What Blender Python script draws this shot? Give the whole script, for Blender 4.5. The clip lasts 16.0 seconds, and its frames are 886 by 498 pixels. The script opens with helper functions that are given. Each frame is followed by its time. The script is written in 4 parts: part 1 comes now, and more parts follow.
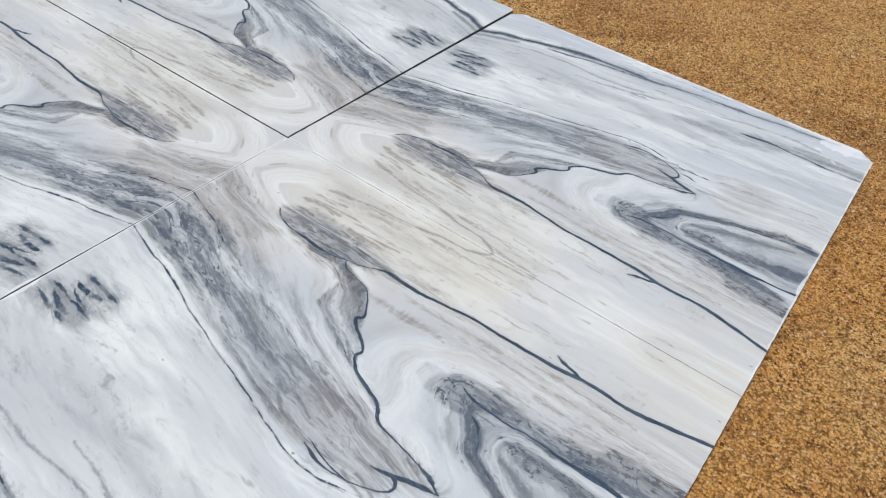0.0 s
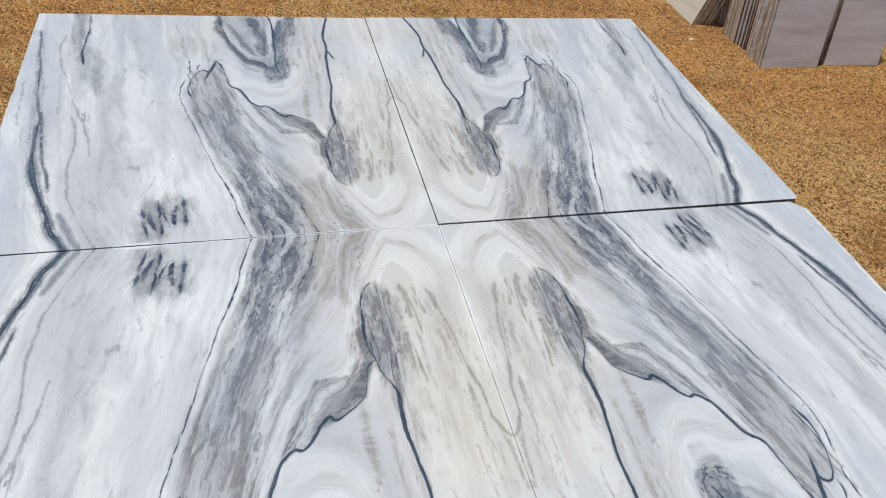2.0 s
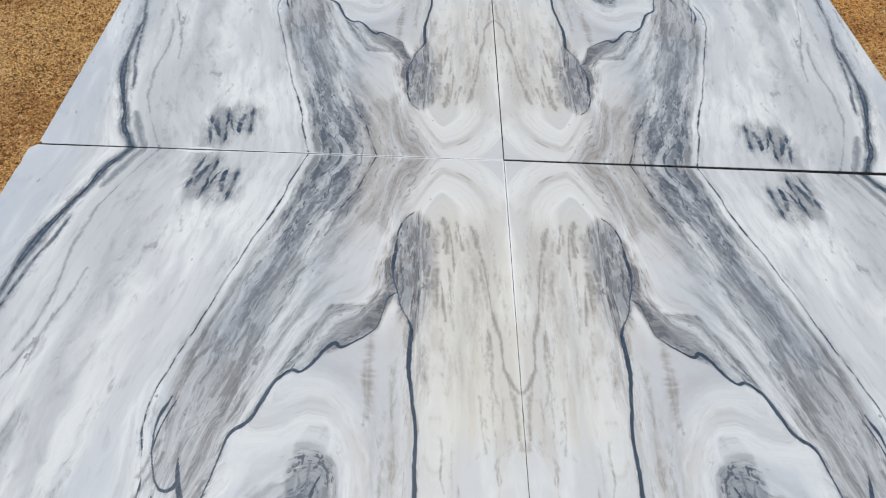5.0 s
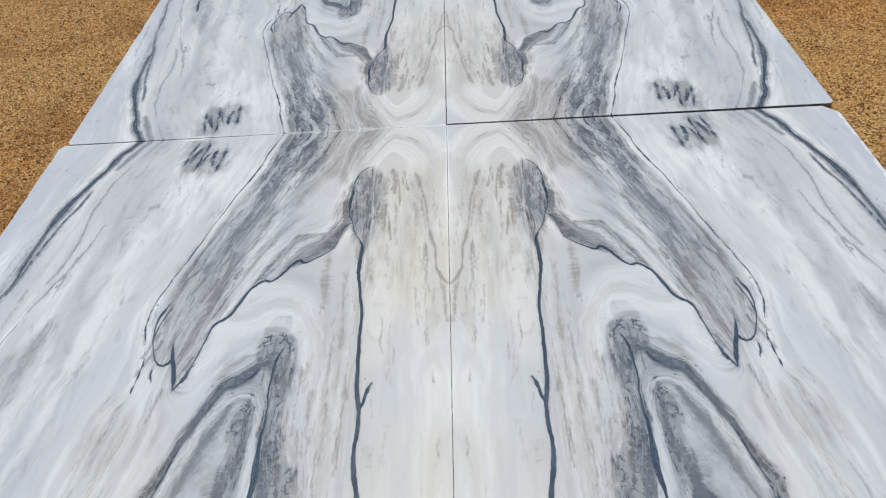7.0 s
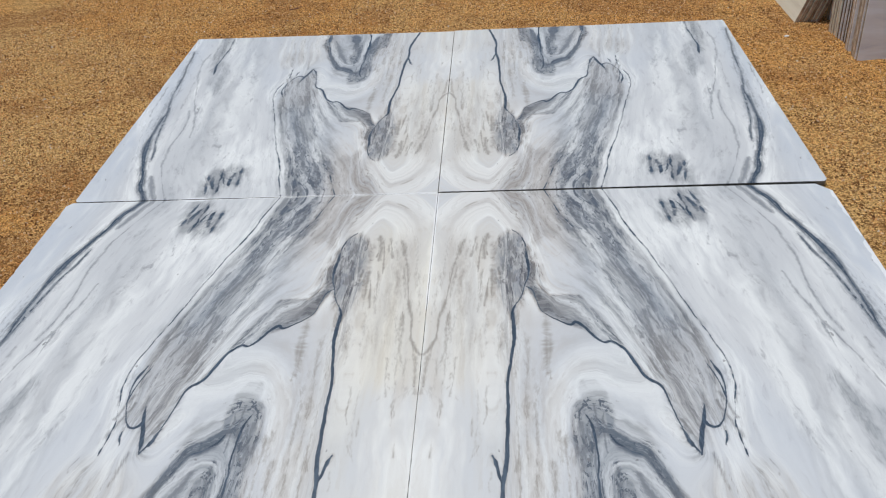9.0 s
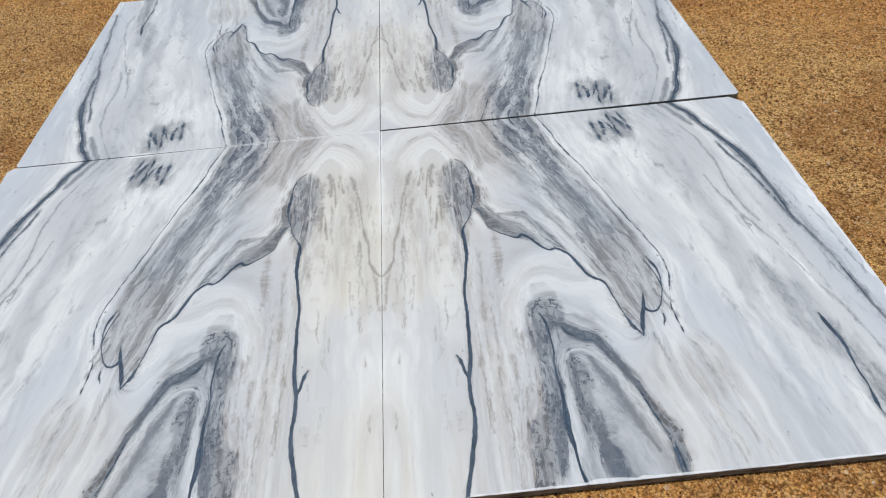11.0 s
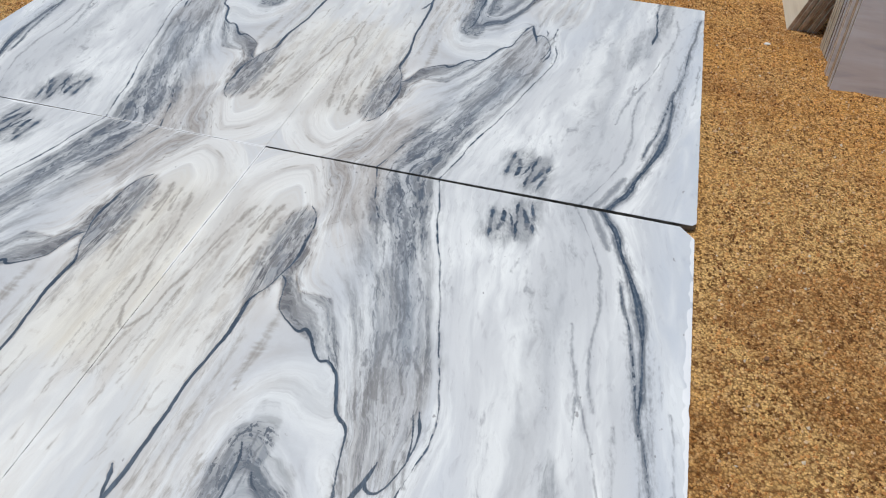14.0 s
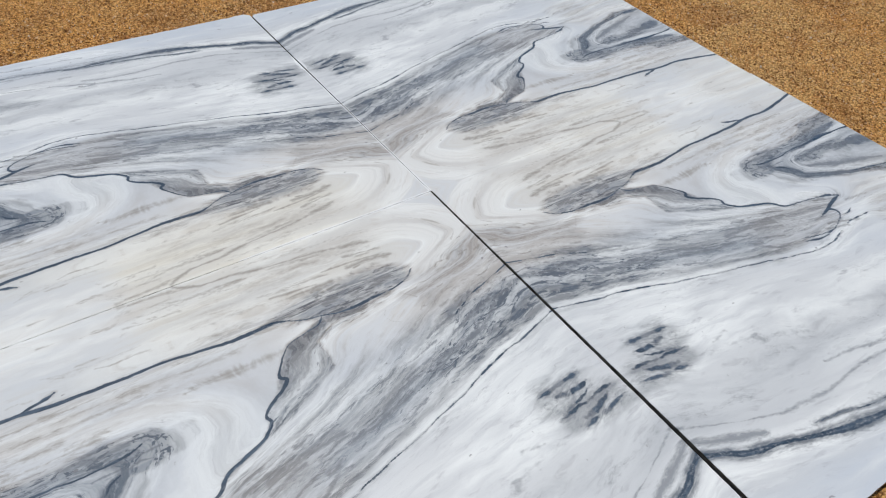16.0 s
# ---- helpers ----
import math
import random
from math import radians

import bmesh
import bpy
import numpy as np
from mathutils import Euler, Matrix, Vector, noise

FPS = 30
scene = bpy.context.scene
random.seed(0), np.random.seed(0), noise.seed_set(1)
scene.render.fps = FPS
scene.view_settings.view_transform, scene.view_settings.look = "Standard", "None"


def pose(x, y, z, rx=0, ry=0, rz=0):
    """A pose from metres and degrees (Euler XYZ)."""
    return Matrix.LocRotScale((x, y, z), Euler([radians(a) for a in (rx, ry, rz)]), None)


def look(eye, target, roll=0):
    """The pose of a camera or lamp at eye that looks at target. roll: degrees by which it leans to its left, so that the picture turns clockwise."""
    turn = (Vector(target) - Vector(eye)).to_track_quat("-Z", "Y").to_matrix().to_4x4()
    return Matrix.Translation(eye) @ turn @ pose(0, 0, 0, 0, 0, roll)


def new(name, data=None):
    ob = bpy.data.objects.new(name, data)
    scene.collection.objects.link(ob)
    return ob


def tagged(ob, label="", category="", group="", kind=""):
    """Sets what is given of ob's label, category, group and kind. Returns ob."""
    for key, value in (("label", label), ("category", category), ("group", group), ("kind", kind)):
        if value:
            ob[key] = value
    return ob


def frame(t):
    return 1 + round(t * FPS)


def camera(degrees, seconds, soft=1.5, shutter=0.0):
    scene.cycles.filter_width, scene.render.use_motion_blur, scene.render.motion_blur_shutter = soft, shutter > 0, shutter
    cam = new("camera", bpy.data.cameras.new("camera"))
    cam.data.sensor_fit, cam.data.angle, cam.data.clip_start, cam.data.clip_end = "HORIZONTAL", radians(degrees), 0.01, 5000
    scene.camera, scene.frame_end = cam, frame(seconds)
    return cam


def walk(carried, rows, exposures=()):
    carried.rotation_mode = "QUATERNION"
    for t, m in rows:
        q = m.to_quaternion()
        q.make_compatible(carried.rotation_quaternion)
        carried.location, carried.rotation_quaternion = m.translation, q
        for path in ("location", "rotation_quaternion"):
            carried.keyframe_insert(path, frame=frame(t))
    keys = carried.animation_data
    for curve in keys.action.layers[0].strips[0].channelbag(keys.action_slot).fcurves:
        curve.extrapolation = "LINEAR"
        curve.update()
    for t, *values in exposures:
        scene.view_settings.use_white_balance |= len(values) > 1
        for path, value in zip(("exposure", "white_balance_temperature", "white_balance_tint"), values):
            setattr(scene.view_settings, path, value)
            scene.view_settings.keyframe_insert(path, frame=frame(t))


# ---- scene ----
cam = camera(62.0, 16.0, soft=1.1)
PATH = [
    (0, (-1.305, -1.456, 1.377), (-0.071, -0.666, 0.016), 6.8),
    (0.5, (-1.178, -1.642, 1.44), (-0.075, -0.636, 0.11), 4.7),
    (1, (-0.96, -1.676, 1.385), (0.034, -0.571, 0.047), 7.0),
    (1.5, (-0.72, -1.653, 1.411), (0.055, -0.412, 0.047), 9.2),
    (2, (-0.538, -1.694, 1.448), (-0.059, -0.253, 0.146), 7.7),
    (2.5, (-0.308, -1.791, 1.479), (-0.065, -0.202, 0.289), 7.3),
    (3, (-0.266, -1.698, 1.453), (-0.181, -0.116, 0.234), 6.9),
    (3.5, (-0.278, -1.583, 1.402), (-0.207, -0.102, 0.06), 7.9),
    (4, (-0.291, -1.576, 1.377), (-0.218, -0.164, -0.036), 7.3),
    (4.5, (-0.265, -1.579, 1.383), (-0.19, -0.211, -0.074), 5.8),
    (4.7, (-0.25, -1.596, 1.382), (-0.181, -0.23, -0.077), 4.9),
    (6.8, (0.05, -2.131, 1.365), (-0.069, -0.623, 0.057), -5.6),
    (7, (0.053, -2.175, 1.368), (-0.015, -0.674, 0.048), -4.5),
    (7.5, (0.083, -2.207, 1.381), (0.089, -0.703, 0.064), -1.9),
    (8, (0.182, -2.164, 1.405), (0.062, -0.605, 0.159), -3.1),
    (8.2, (0.232, -2.13, 1.414), (0.063, -0.553, 0.196), -4.5),
    (10.3, (0.177, -2.26, 1.424), (0.071, -0.674, 0.21), -6.8),
    (10.5, (0.173, -2.287, 1.409), (0.104, -0.717, 0.172), -6.5),
    (11, (0.172, -2.318, 1.409), (0.179, -0.796, 0.111), -5.7),
    (11.5, (0.238, -2.3, 1.402), (0.234, -0.808, 0.07), -5.2),
    (12, (0.452, -2.284, 1.383), (0.346, -0.789, 0.059), -5.1),
    (12.5, (0.563, -2.132, 1.364), (0.46, -0.634, 0.043), -3.1),
    (13, (0.569, -1.924, 1.359), (0.47, -0.424, 0.039), -0.2),
    (13.5, (0.685, -1.814, 1.344), (0.492, -0.338, 0.009), 1.4),
    (14, (0.99, -1.708, 1.345), (0.645, -0.270, -0.002), 2.4),
    (14.5, (1.141, -1.575, 1.288), (0.642, -0.207, -0.082), 4.4),
    (15, (1.213, -1.302, 1.282), (0.543, -0.02, -0.099), 7.2),
    (15.5, (1.244, -1.162, 1.328), (0.341, -0.028, -0.05), 7.7),
    (16, (1.416, -1.013, 1.372), (0.237, -0.117, 0.027), 4.6),
]
walk(cam, [(t, look(eye, target, roll)) for t, eye, target, roll in PATH],
     exposures=[(0.0, 0.0), (2.6, 0.0), (4.3, -0.10), (7.5, -0.06), (11.0, -0.02), (13.5, 0.0), (15.2, 0.0), (16.0, -0.06)])

# ---------------------------------------------------------------- light
world = bpy.data.worlds.new("sky")
scene.world = world
world.use_nodes = True
wn = world.node_tree
sky = wn.nodes.new("ShaderNodeTexSky")
sky.sky_type = "NISHITA"
sky.sun_disc = False
SUN_FROM = Vector((-0.16, 0.10, 1.0)).normalized()
sky.sun_elevation = math.asin(SUN_FROM.z)
sky.sun_rotation = math.atan2(SUN_FROM.x, SUN_FROM.y)
sky.dust_density = 3.0
wn.nodes["Background"].inputs["Strength"].default_value = 0.075
wn.links.new(sky.outputs[0], wn.nodes["Background"].inputs["Color"])
sun = new("sun", bpy.data.lights.new("sun", "SUN"))
sun.data.energy = 2.30
sun.data.angle = radians(1.5)
sun.data.color = (1.0, 0.985, 0.945)
sun.matrix_world = look(SUN_FROM * 30, (0, 0, 0))


# ---------------------------------------------------------------- material helpers
class Nodes:
    """A small wrapper that builds a node material."""

    def __init__(self, name):
        self.mat = bpy.data.materials.new(name)
        self.mat.use_nodes = True
        self.tree = self.mat.node_tree
        self.bsdf = self.tree.nodes["Principled BSDF"]

    def add(self, kind, **inputs):
        n = self.tree.nodes.new("ShaderNode" + kind)
        for key, value in inputs.items():
            self.put(n.inputs[key.replace("_", " ")], value)
        return n

    def put(self, socket, value):
        if isinstance(value, bpy.types.NodeSocket):
            self.tree.links.new(value, socket)
        else:
            socket.default_value = value

    def attr(self, name):
        n = self.tree.nodes.new("ShaderNodeAttribute")
        n.attribute_name = name
        return n

    def math(self, op, a, b=0.0, clamp=False):
        n = self.tree.nodes.new("ShaderNodeMath")
        n.operation, n.use_clamp = op, clamp
        self.put(n.inputs[0], a)
        self.put(n.inputs[1], b)
        return n.outputs[0]

    def ramp(self, value, lo, hi, out_lo=0.0, out_hi=1.0):
        n = self.tree.nodes.new("ShaderNodeMapRange")
        n.interpolation_type = "SMOOTHSTEP"
        for i, v in enumerate((value, lo, hi, out_lo, out_hi)):
            self.put(n.inputs[i], v)
        return n.outputs[0]

    def mix(self, fac, a, b):
        n = self.tree.nodes.new("ShaderNodeMix")
        n.data_type = "RGBA"
        self.put(n.inputs[0], fac)
        self.put(n.inputs[6], a if isinstance(a, bpy.types.NodeSocket) else (*a, 1))
        self.put(n.inputs[7], b if isinstance(b, bpy.types.NodeSocket) else (*b, 1))
        return n.outputs[2]

    def noise(self, vec, scale, detail=4.0, rough=0.55, distort=0.0):
        n = self.add("TexNoise", Scale=scale, Detail=detail, Roughness=rough, Distortion=distort)
        if vec is not None:
            self.put(n.inputs["Vector"], vec)
        return n.outputs["Fac"]

    def stretch(self, vec, scale, offset=(0, 0, 0)):
        n = self.tree.nodes.new("ShaderNodeMapping")
        self.put(n.inputs["Vector"], vec)
        n.inputs["Scale"].default_value = scale
        n.inputs["Location"].default_value = offset
        return n.outputs[0]

    def bump(self, height, strength, distance):
        n = self.add("Bump", Strength=strength, Distance=distance, Height=height)
        self.put(self.bsdf.inputs["Normal"], n.outputs[0])

    def finish(self, color, rough, spec=0.5):
        self.put(self.bsdf.inputs["Base Color"], color)
        self.put(self.bsdf.inputs["Roughness"], rough)
        self.bsdf.inputs["Specular IOR Level"].default_value = spec
        return self.mat


def marble_material():
    m = Nodes("veined_marble")
    flow = m.attr("flow").outputs["Vector"]
    flat = m.attr("flat").outputs["Vector"]
    vein, streak = m.attr("vein").outputs["Fac"], m.attr("streak").outputs["Fac"]
    grey, cream = m.attr("grey").outputs["Fac"], m.attr("cream").outputs["Fac"]
    blue, worn = m.attr("blue").outputs["Fac"], m.attr("worn").outputs["Fac"]
    warm, calm, mottle = m.attr("warm").outputs["Fac"], m.attr("calm").outputs["Fac"], m.attr("mottle").outputs["Fac"]
    broad = m.noise(m.stretch(flow, (9, 1.1, 1), (1, 3, 0)), 1.0, 3, 0.55, 0.4)
    long_n = m.noise(m.stretch(flow, (26, 2.4, 1)), 1.0, 5, 0.6, 0.5)
    mid_n = m.noise(m.stretch(flow, (56, 12.0, 1), (3, 7, 0)), 1.0, 5, 0.65, 0.6)
    fine_n = m.noise(m.stretch(flow, (170, 62, 1), (9, 1, 0)), 1.0, 4, 0.66, 0.4)
    grain = m.noise(m.stretch(flat, (520, 400, 1)), 1.0, 3, 0.6)
    cloud = m.noise(m.stretch(flow, (12, 2.2, 1), (4, 2, 0)), 1.0, 4, 0.55, 0.6)
    # ground mass: white, with cool and warm drifts along the flow
    base = m.mix(m.ramp(cloud, 0.36, 0.60), (0.800, 0.832, 0.828), (0.620, 0.647, 0.660))
    soft = m.mix(warm, (0.52, 0.548, 0.57), (0.565, 0.54, 0.495))
    base = m.mix(m.math("MULTIPLY", m.ramp(broad, 0.44, 0.64), m.math("MULTIPLY", calm, 0.52)), base, soft)
    base = m.mix(m.math("MULTIPLY", m.ramp(long_n, 0.44, 0.68), m.math("MULTIPLY", calm, 0.62)), base, soft)
    base = m.mix(m.math("MULTIPLY", m.ramp(mid_n, 0.53, 0.70), m.math("MULTIPLY", calm, 0.34)), base, m.mix(warm, (0.36, 0.37, 0.40), (0.42, 0.375, 0.33)))
    base = m.mix(m.math("MULTIPLY", cream, m.ramp(broad, 0.3, 0.7, 0.85, 0.30)), base, (0.76, 0.72, 0.585))
    base = m.mix(m.math("MULTIPLY", blue, m.ramp(cloud, 0.35, 0.65, 0.25, 0.65)), base, (0.52, 0.585, 0.66))
    # grey clouds, streaked along the flow
    tone = m.math("ADD", m.math("MULTIPLY", long_n, 0.45), m.math("ADD", m.math("MULTIPLY", mid_n, 0.35), m.math("MULTIPLY", fine_n, 0.20)))
    drift = m.noise(m.stretch(flow, (17, 3.4, 1), (8, 4, 0)), 1.0, 4, 0.6, 0.8)
    g = m.math("MULTIPLY", m.math("MULTIPLY", grey, m.ramp(tone, 0.40, 0.58, 0.46, 1.34)), m.ramp(drift, 0.36, 0.62, 0.68, 1.22), clamp=True)
    tint = m.mix(warm, m.mix(m.ramp(broad, 0.4, 0.62), (0.240, 0.258, 0.270), (0.200, 0.232, 0.262)), (0.300, 0.272, 0.245))
    deep = m.ramp(mottle, 1.0, 1.4)
    g = m.math("MAXIMUM", g, m.math("MULTIPLY", deep, 0.72))
    tint = m.mix(m.math("MULTIPLY", m.ramp(grey, 0.76, 0.95), m.ramp(mottle, 0.7, 1.2, 0.25, 1.0)), tint, (0.105, 0.135, 0.168))
    base = m.mix(g, base, tint)
    # dark blue-black dabs gathered in the deeper clouds
    dab = m.noise(m.stretch(flow, (84, 20, 1), (5, 2, 0)), 1.0, 5, 0.68, 0.9)
    spot = m.noise(m.stretch(flat, (62, 44, 1), (3, 1, 0)), 1.0, 5, 0.7, 0.8)
    dab = m.math("ADD", m.math("MULTIPLY", dab, m.ramp(deep, 0.0, 1.0, 1.0, 0.35)), m.math("MULTIPLY", spot, m.math("MULTIPLY", deep, 0.74)))
    dabs = m.math("MULTIPLY", mottle, m.ramp(m.math("ADD", dab, m.math("MULTIPLY", m.math("SUBTRACT", drift, 0.5), 0.45)), 0.535, 0.625))
    base = m.mix(m.math("MINIMUM", dabs, 0.9), base, m.mix(warm, (0.066, 0.088, 0.120), (0.13, 0.115, 0.105)))
    haze = m.math("MULTIPLY", mottle, m.ramp(m.noise(m.stretch(flow, (30, 7, 1), (2, 9, 0)), 1.0, 4, 0.6, 0.7), 0.48, 0.66))
    base = m.mix(m.math("MINIMUM", m.math("MULTIPLY", haze, 0.5), 0.75), base, (0.115, 0.145, 0.185))
    # faint streaks and dark veins
    jag = m.math("MULTIPLY", m.math("SUBTRACT", fine_n, 0.5), 0.85)
    jag2 = m.math("MULTIPLY", m.math("SUBTRACT", mid_n, 0.5), 1.0)
    s = m.ramp(m.math("ADD", streak, m.math("ADD", jag, jag2)), 0.14, 0.78)
    base = m.mix(m.math("MULTIPLY", s, 0.72), base, m.mix(warm, (0.145, 0.165, 0.19), (0.25, 0.23, 0.20)))
    halo = m.ramp(m.math("ADD", vein, jag2), 0.12, 0.95)
    base = m.mix(m.math("MULTIPLY", halo, 0.5), base, (0.16, 0.18, 0.22))
    v = m.ramp(m.math("ADD", vein, jag), 0.30, 0.72)
    base = m.mix(m.math("MULTIPLY", v, 0.96), base, m.mix(m.ramp(mid_n, 0.45, 0.65), (0.022, 0.046, 0.078), (0.060, 0.098, 0.145)))
    # specks and the pale film along the sawn edges
    base = m.mix(m.math("MULTIPLY", m.ramp(grain, 0.55, 0.70), 0.16), base, (0.30, 0.30, 0.32))
    salt = m.noise(m.stretch(flow, (120, 55, 1), (7, 7, 0)), 1.0, 5, 0.72)
    base = m.mix(m.math("MULTIPLY", m.math("MULTIPLY", m.ramp(grey, 0.1, 0.6), m.math("MULTIPLY", m.ramp(salt, 0.54, 0.68), m.ramp(drift, 0.4, 0.62))), 0.55), base, (0.13, 0.138, 0.16))
    base = m.mix(m.math("MULTIPLY", m.math("MULTIPLY", m.ramp(grey, 0.1, 0.6), m.ramp(salt, 0.46, 0.34)), 0.22), base, (0.62, 0.63, 0.65))
    pits = m.ramp(m.noise(m.stretch(flat, (46, 30, 1), (2, 5, 0)), 1.0, 2, 0.5), 0.735, 0.77)
    base = m.mix(m.math("MULTIPLY", pits, 0.6), base, (0.14, 0.14, 0.15))
    film = m.ramp(worn, 0.47, 0.53)
    base = m.mix(m.math("MULTIPLY", film, 0.6), base, (0.86, 0.885, 0.905))
    rough = m.math("ADD", m.ramp(cloud, 0.3, 0.7, 0.26, 0.38), m.math("MULTIPLY", film, 0.25))
    m.bump(m.math("ADD", m.math("MULTIPLY", cloud, 1.6), m.math("MULTIPLY", grain, 0.25)), 0.25, 0.0006)
    return m.finish(base, rough, 0.4)


def edge_material():
    m = Nodes("sawn_marble_edge")
    pos = m.add("NewGeometry").outputs["Position"]
    n = m.noise(m.stretch(pos, (30, 30, 120)), 1.0, 5, 0.6)
    c = m.mix(m.ramp(n, 0.35, 0.7), (0.27, 0.245, 0.19), (0.07, 0.06, 0.045))
    m.bump(n, 0.5, 0.001)
    return m.finish(c, 0.7)


def sand_material():
    m = Nodes("coarse_sand")
    pos = m.add("NewGeometry").outputs["Position"]
    broad = m.noise(pos, 1.0, 5, 0.62, 0.5)
    patch = m.noise(pos, 1.7, 8, 0.68, 0.7)
    mid = m.noise(pos, 30.0, 4, 0.65)
    vor = m.add("TexVoronoi", Scale=150.0, Vector=pos)
    big = m.add("TexVoronoi", Scale=105.0, Vector=pos)
    gr = m.noise(pos, 420.0, 3, 0.7)
    lump = m.noise(pos, 58.0, 6, 0.82)
    crust = m.ramp(m.noise(pos, 5.0, 5, 0.65, 0.4), 0.36, 0.58, 0.35, 1.0)
    c = m.mix(m.ramp(broad, 0.40, 0.60), (0.92, 0.455, 0.110), (1.0, 0.66, 0.250))
    c = m.mix(m.math("MULTIPLY", m.ramp(patch, 0.51, 0.595), 0.78), c, (0.33, 0.128, 0.030))
    c = m.mix(m.math("MULTIPLY", m.ramp(mid, 0.52, 0.64), 0.65), c, (0.90, 0.57, 0.26))
    c = m.mix(m.math("MULTIPLY", m.ramp(mid, 0.47, 0.37), 0.62), c, (0.27, 0.11, 0.030))
    dusty = m.ramp(m.noise(pos, 0.75, 4, 0.6, 0.8), 0.52, 0.66)
    c = m.mix(m.math("MULTIPLY", dusty, 0.55), c, (0.86, 0.57, 0.25))
    sep = m.add("SeparateColor", Color=vor.outputs["Color"])
    tone = m.mix(sep.outputs[0], (0.34, 0.130, 0.032), (0.98, 0.64, 0.27))
    c = m.mix(0.42, c, tone)
    c = m.mix(m.math("MULTIPLY", m.ramp(sep.outputs[1], 0.80, 0.86), m.math("MULTIPLY", crust, 0.85)), c, (0.13, 0.05, 0.014))
    # crevice shade painted into the colour: gaps between grains, then irregular dark lumps
    c = m.mix(m.math("MULTIPLY", m.ramp(vor.outputs["Distance"], 0.42, 0.72), 0.62), c, (0.15, 0.062, 0.018))
    c = m.mix(m.math("MULTIPLY", m.ramp(lump, 0.545, 0.61), m.math("MULTIPLY", crust, 0.97)), c, (0.085, 0.031, 0.007))
    c = m.mix(m.math("MULTIPLY", m.ramp(lump, 0.46, 0.38), m.math("MULTIPLY", crust, 0.7)), c, (0.90, 0.58, 0.27))
    sep2 = m.add("SeparateColor", Color=big.outputs["Color"])
    c = m.mix(m.math("MULTIPLY", m.ramp(sep2.outputs[0], 0.90, 0.96), 0.6), c, (0.20, 0.09, 0.032))
    clod = m.noise(pos, 48.0, 3, 0.6)
    h = m.math("ADD", m.math("MULTIPLY", vor.outputs["Distance"], -0.42), m.math("ADD", m.math("MULTIPLY", gr, 0.05), m.math("ADD", m.math("MULTIPLY", lump, 0.30), clod)))
    m.bump(h, 1.0, 0.02)
    return m.finish(c, 0.95, 0.15)


def grain_material():
    m = Nodes("sand_grain")
    rnd = m.add("NewGeometry").outputs["Random Per Island"]
    ramp = m.tree.nodes.new("ShaderNodeValToRGB")
    ramp.color_ramp.interpolation = "CONSTANT"
    el = ramp.color_ramp.elements
    el[0].position, el[0].color = 0.0, (0.62, 0.31, 0.105, 1)
    el[1].position, el[1].color = 0.36, (0.80, 0.45, 0.17, 1)
    for p, c in ((0.54, (0.30, 0.14, 0.05)), (0.76, (0.15, 0.062, 0.022)), (0.88, (0.80, 0.57, 0.34)), (0.985, (0.78, 0.70, 0.56))):
        e = el.new(p)
        e.color = (*c, 1)
    m.put(ramp.inputs[0], rnd)
    return m.finish(ramp.outputs[0], 0.85, 0.3)


def panel_material(name, light, shade, band, spread=0.12):
    m = Nodes(name)
    co = m.add("TexCoord").outputs["Object"]
    rnd = m.math("MULTIPLY", m.add("ObjectInfo").outputs["Random"], 40.0)
    shift = m.add("CombineXYZ", X=rnd, Y=rnd, Z=rnd).outputs[0]
    v = m.tree.nodes.new("ShaderNodeVectorMath")
    m.put(v.inputs[0], co)
    m.put(v.inputs[1], shift)
    n1 = m.noise(m.stretch(v.outputs[0], (2.0, 2.0, 17.0)), 1.0, 5, 0.6, 0.4)
    n2 = m.noise(m.stretch(v.outputs[0], (9, 9, 60)), 1.0, 4, 0.6)
    c = m.mix(m.ramp(n1, 0.36, 0.58), light, shade)
    c = m.mix(m.math("MULTIPLY", m.ramp(n1, 0.54, 0.68), 0.7), c, band)
    c = m.mix(m.math("MULTIPLY", m.ramp(n2, 0.5, 0.72), 0.25), c, band)
    own = m.add("ObjectInfo").outputs["Random"]
    c = m.mix(m.math("MULTIPLY", m.ramp(own, 0.25, 0.95), spread), c, band)
    m.bump(n2, 0.2, 0.0008)
    return m.finish(c, 0.35, 0.4)


SAWN = panel_material("sawn_panel_edge", (0.68, 0.58, 0.46), (0.44, 0.35, 0.26), (0.17, 0.12, 0.08), 0.55)
# Brown ends darkened in colour to give the shade of recess and stack sides.
SHADED_ENDS = panel_material("shaded_panel_edge", (0.17, 0.095, 0.05), (0.07, 0.042, 0.026), (0.03, 0.02, 0.014), 0.6)
# Panel tops coloured near white to give the overhead sun's glare.
SUNLIT_TOPS = panel_material("sunlit_panel_top", (0.90, 0.90, 0.89), (0.84, 0.83, 0.81), (0.70, 0.69, 0.67), 0.08)
MARBLE, EDGE, SAND, GRAIN = marble_material(), edge_material(), sand_material(), grain_material()
PALE = panel_material("grey_marble_panel", (0.86, 0.86, 0.87), (0.79, 0.765, 0.75), (0.60, 0.60, 0.64))
# Dark brown stands in for the shade on panels behind the grey ones.
SHADED_BROWN = panel_material("shaded_brown_panel", (0.20, 0.115, 0.06), (0.13, 0.075, 0.04), (0.08, 0.05, 0.03))
IVORY = panel_material("ivory_marble_panel", (0.82, 0.785, 0.655), (0.77, 0.735, 0.60), (0.62, 0.57, 0.46))

# ---------------------------------------------------------------- helpers for numbers and meshes
RNG = np.random.default_rng(7)
LATTICE = RNG.random((256, 256))


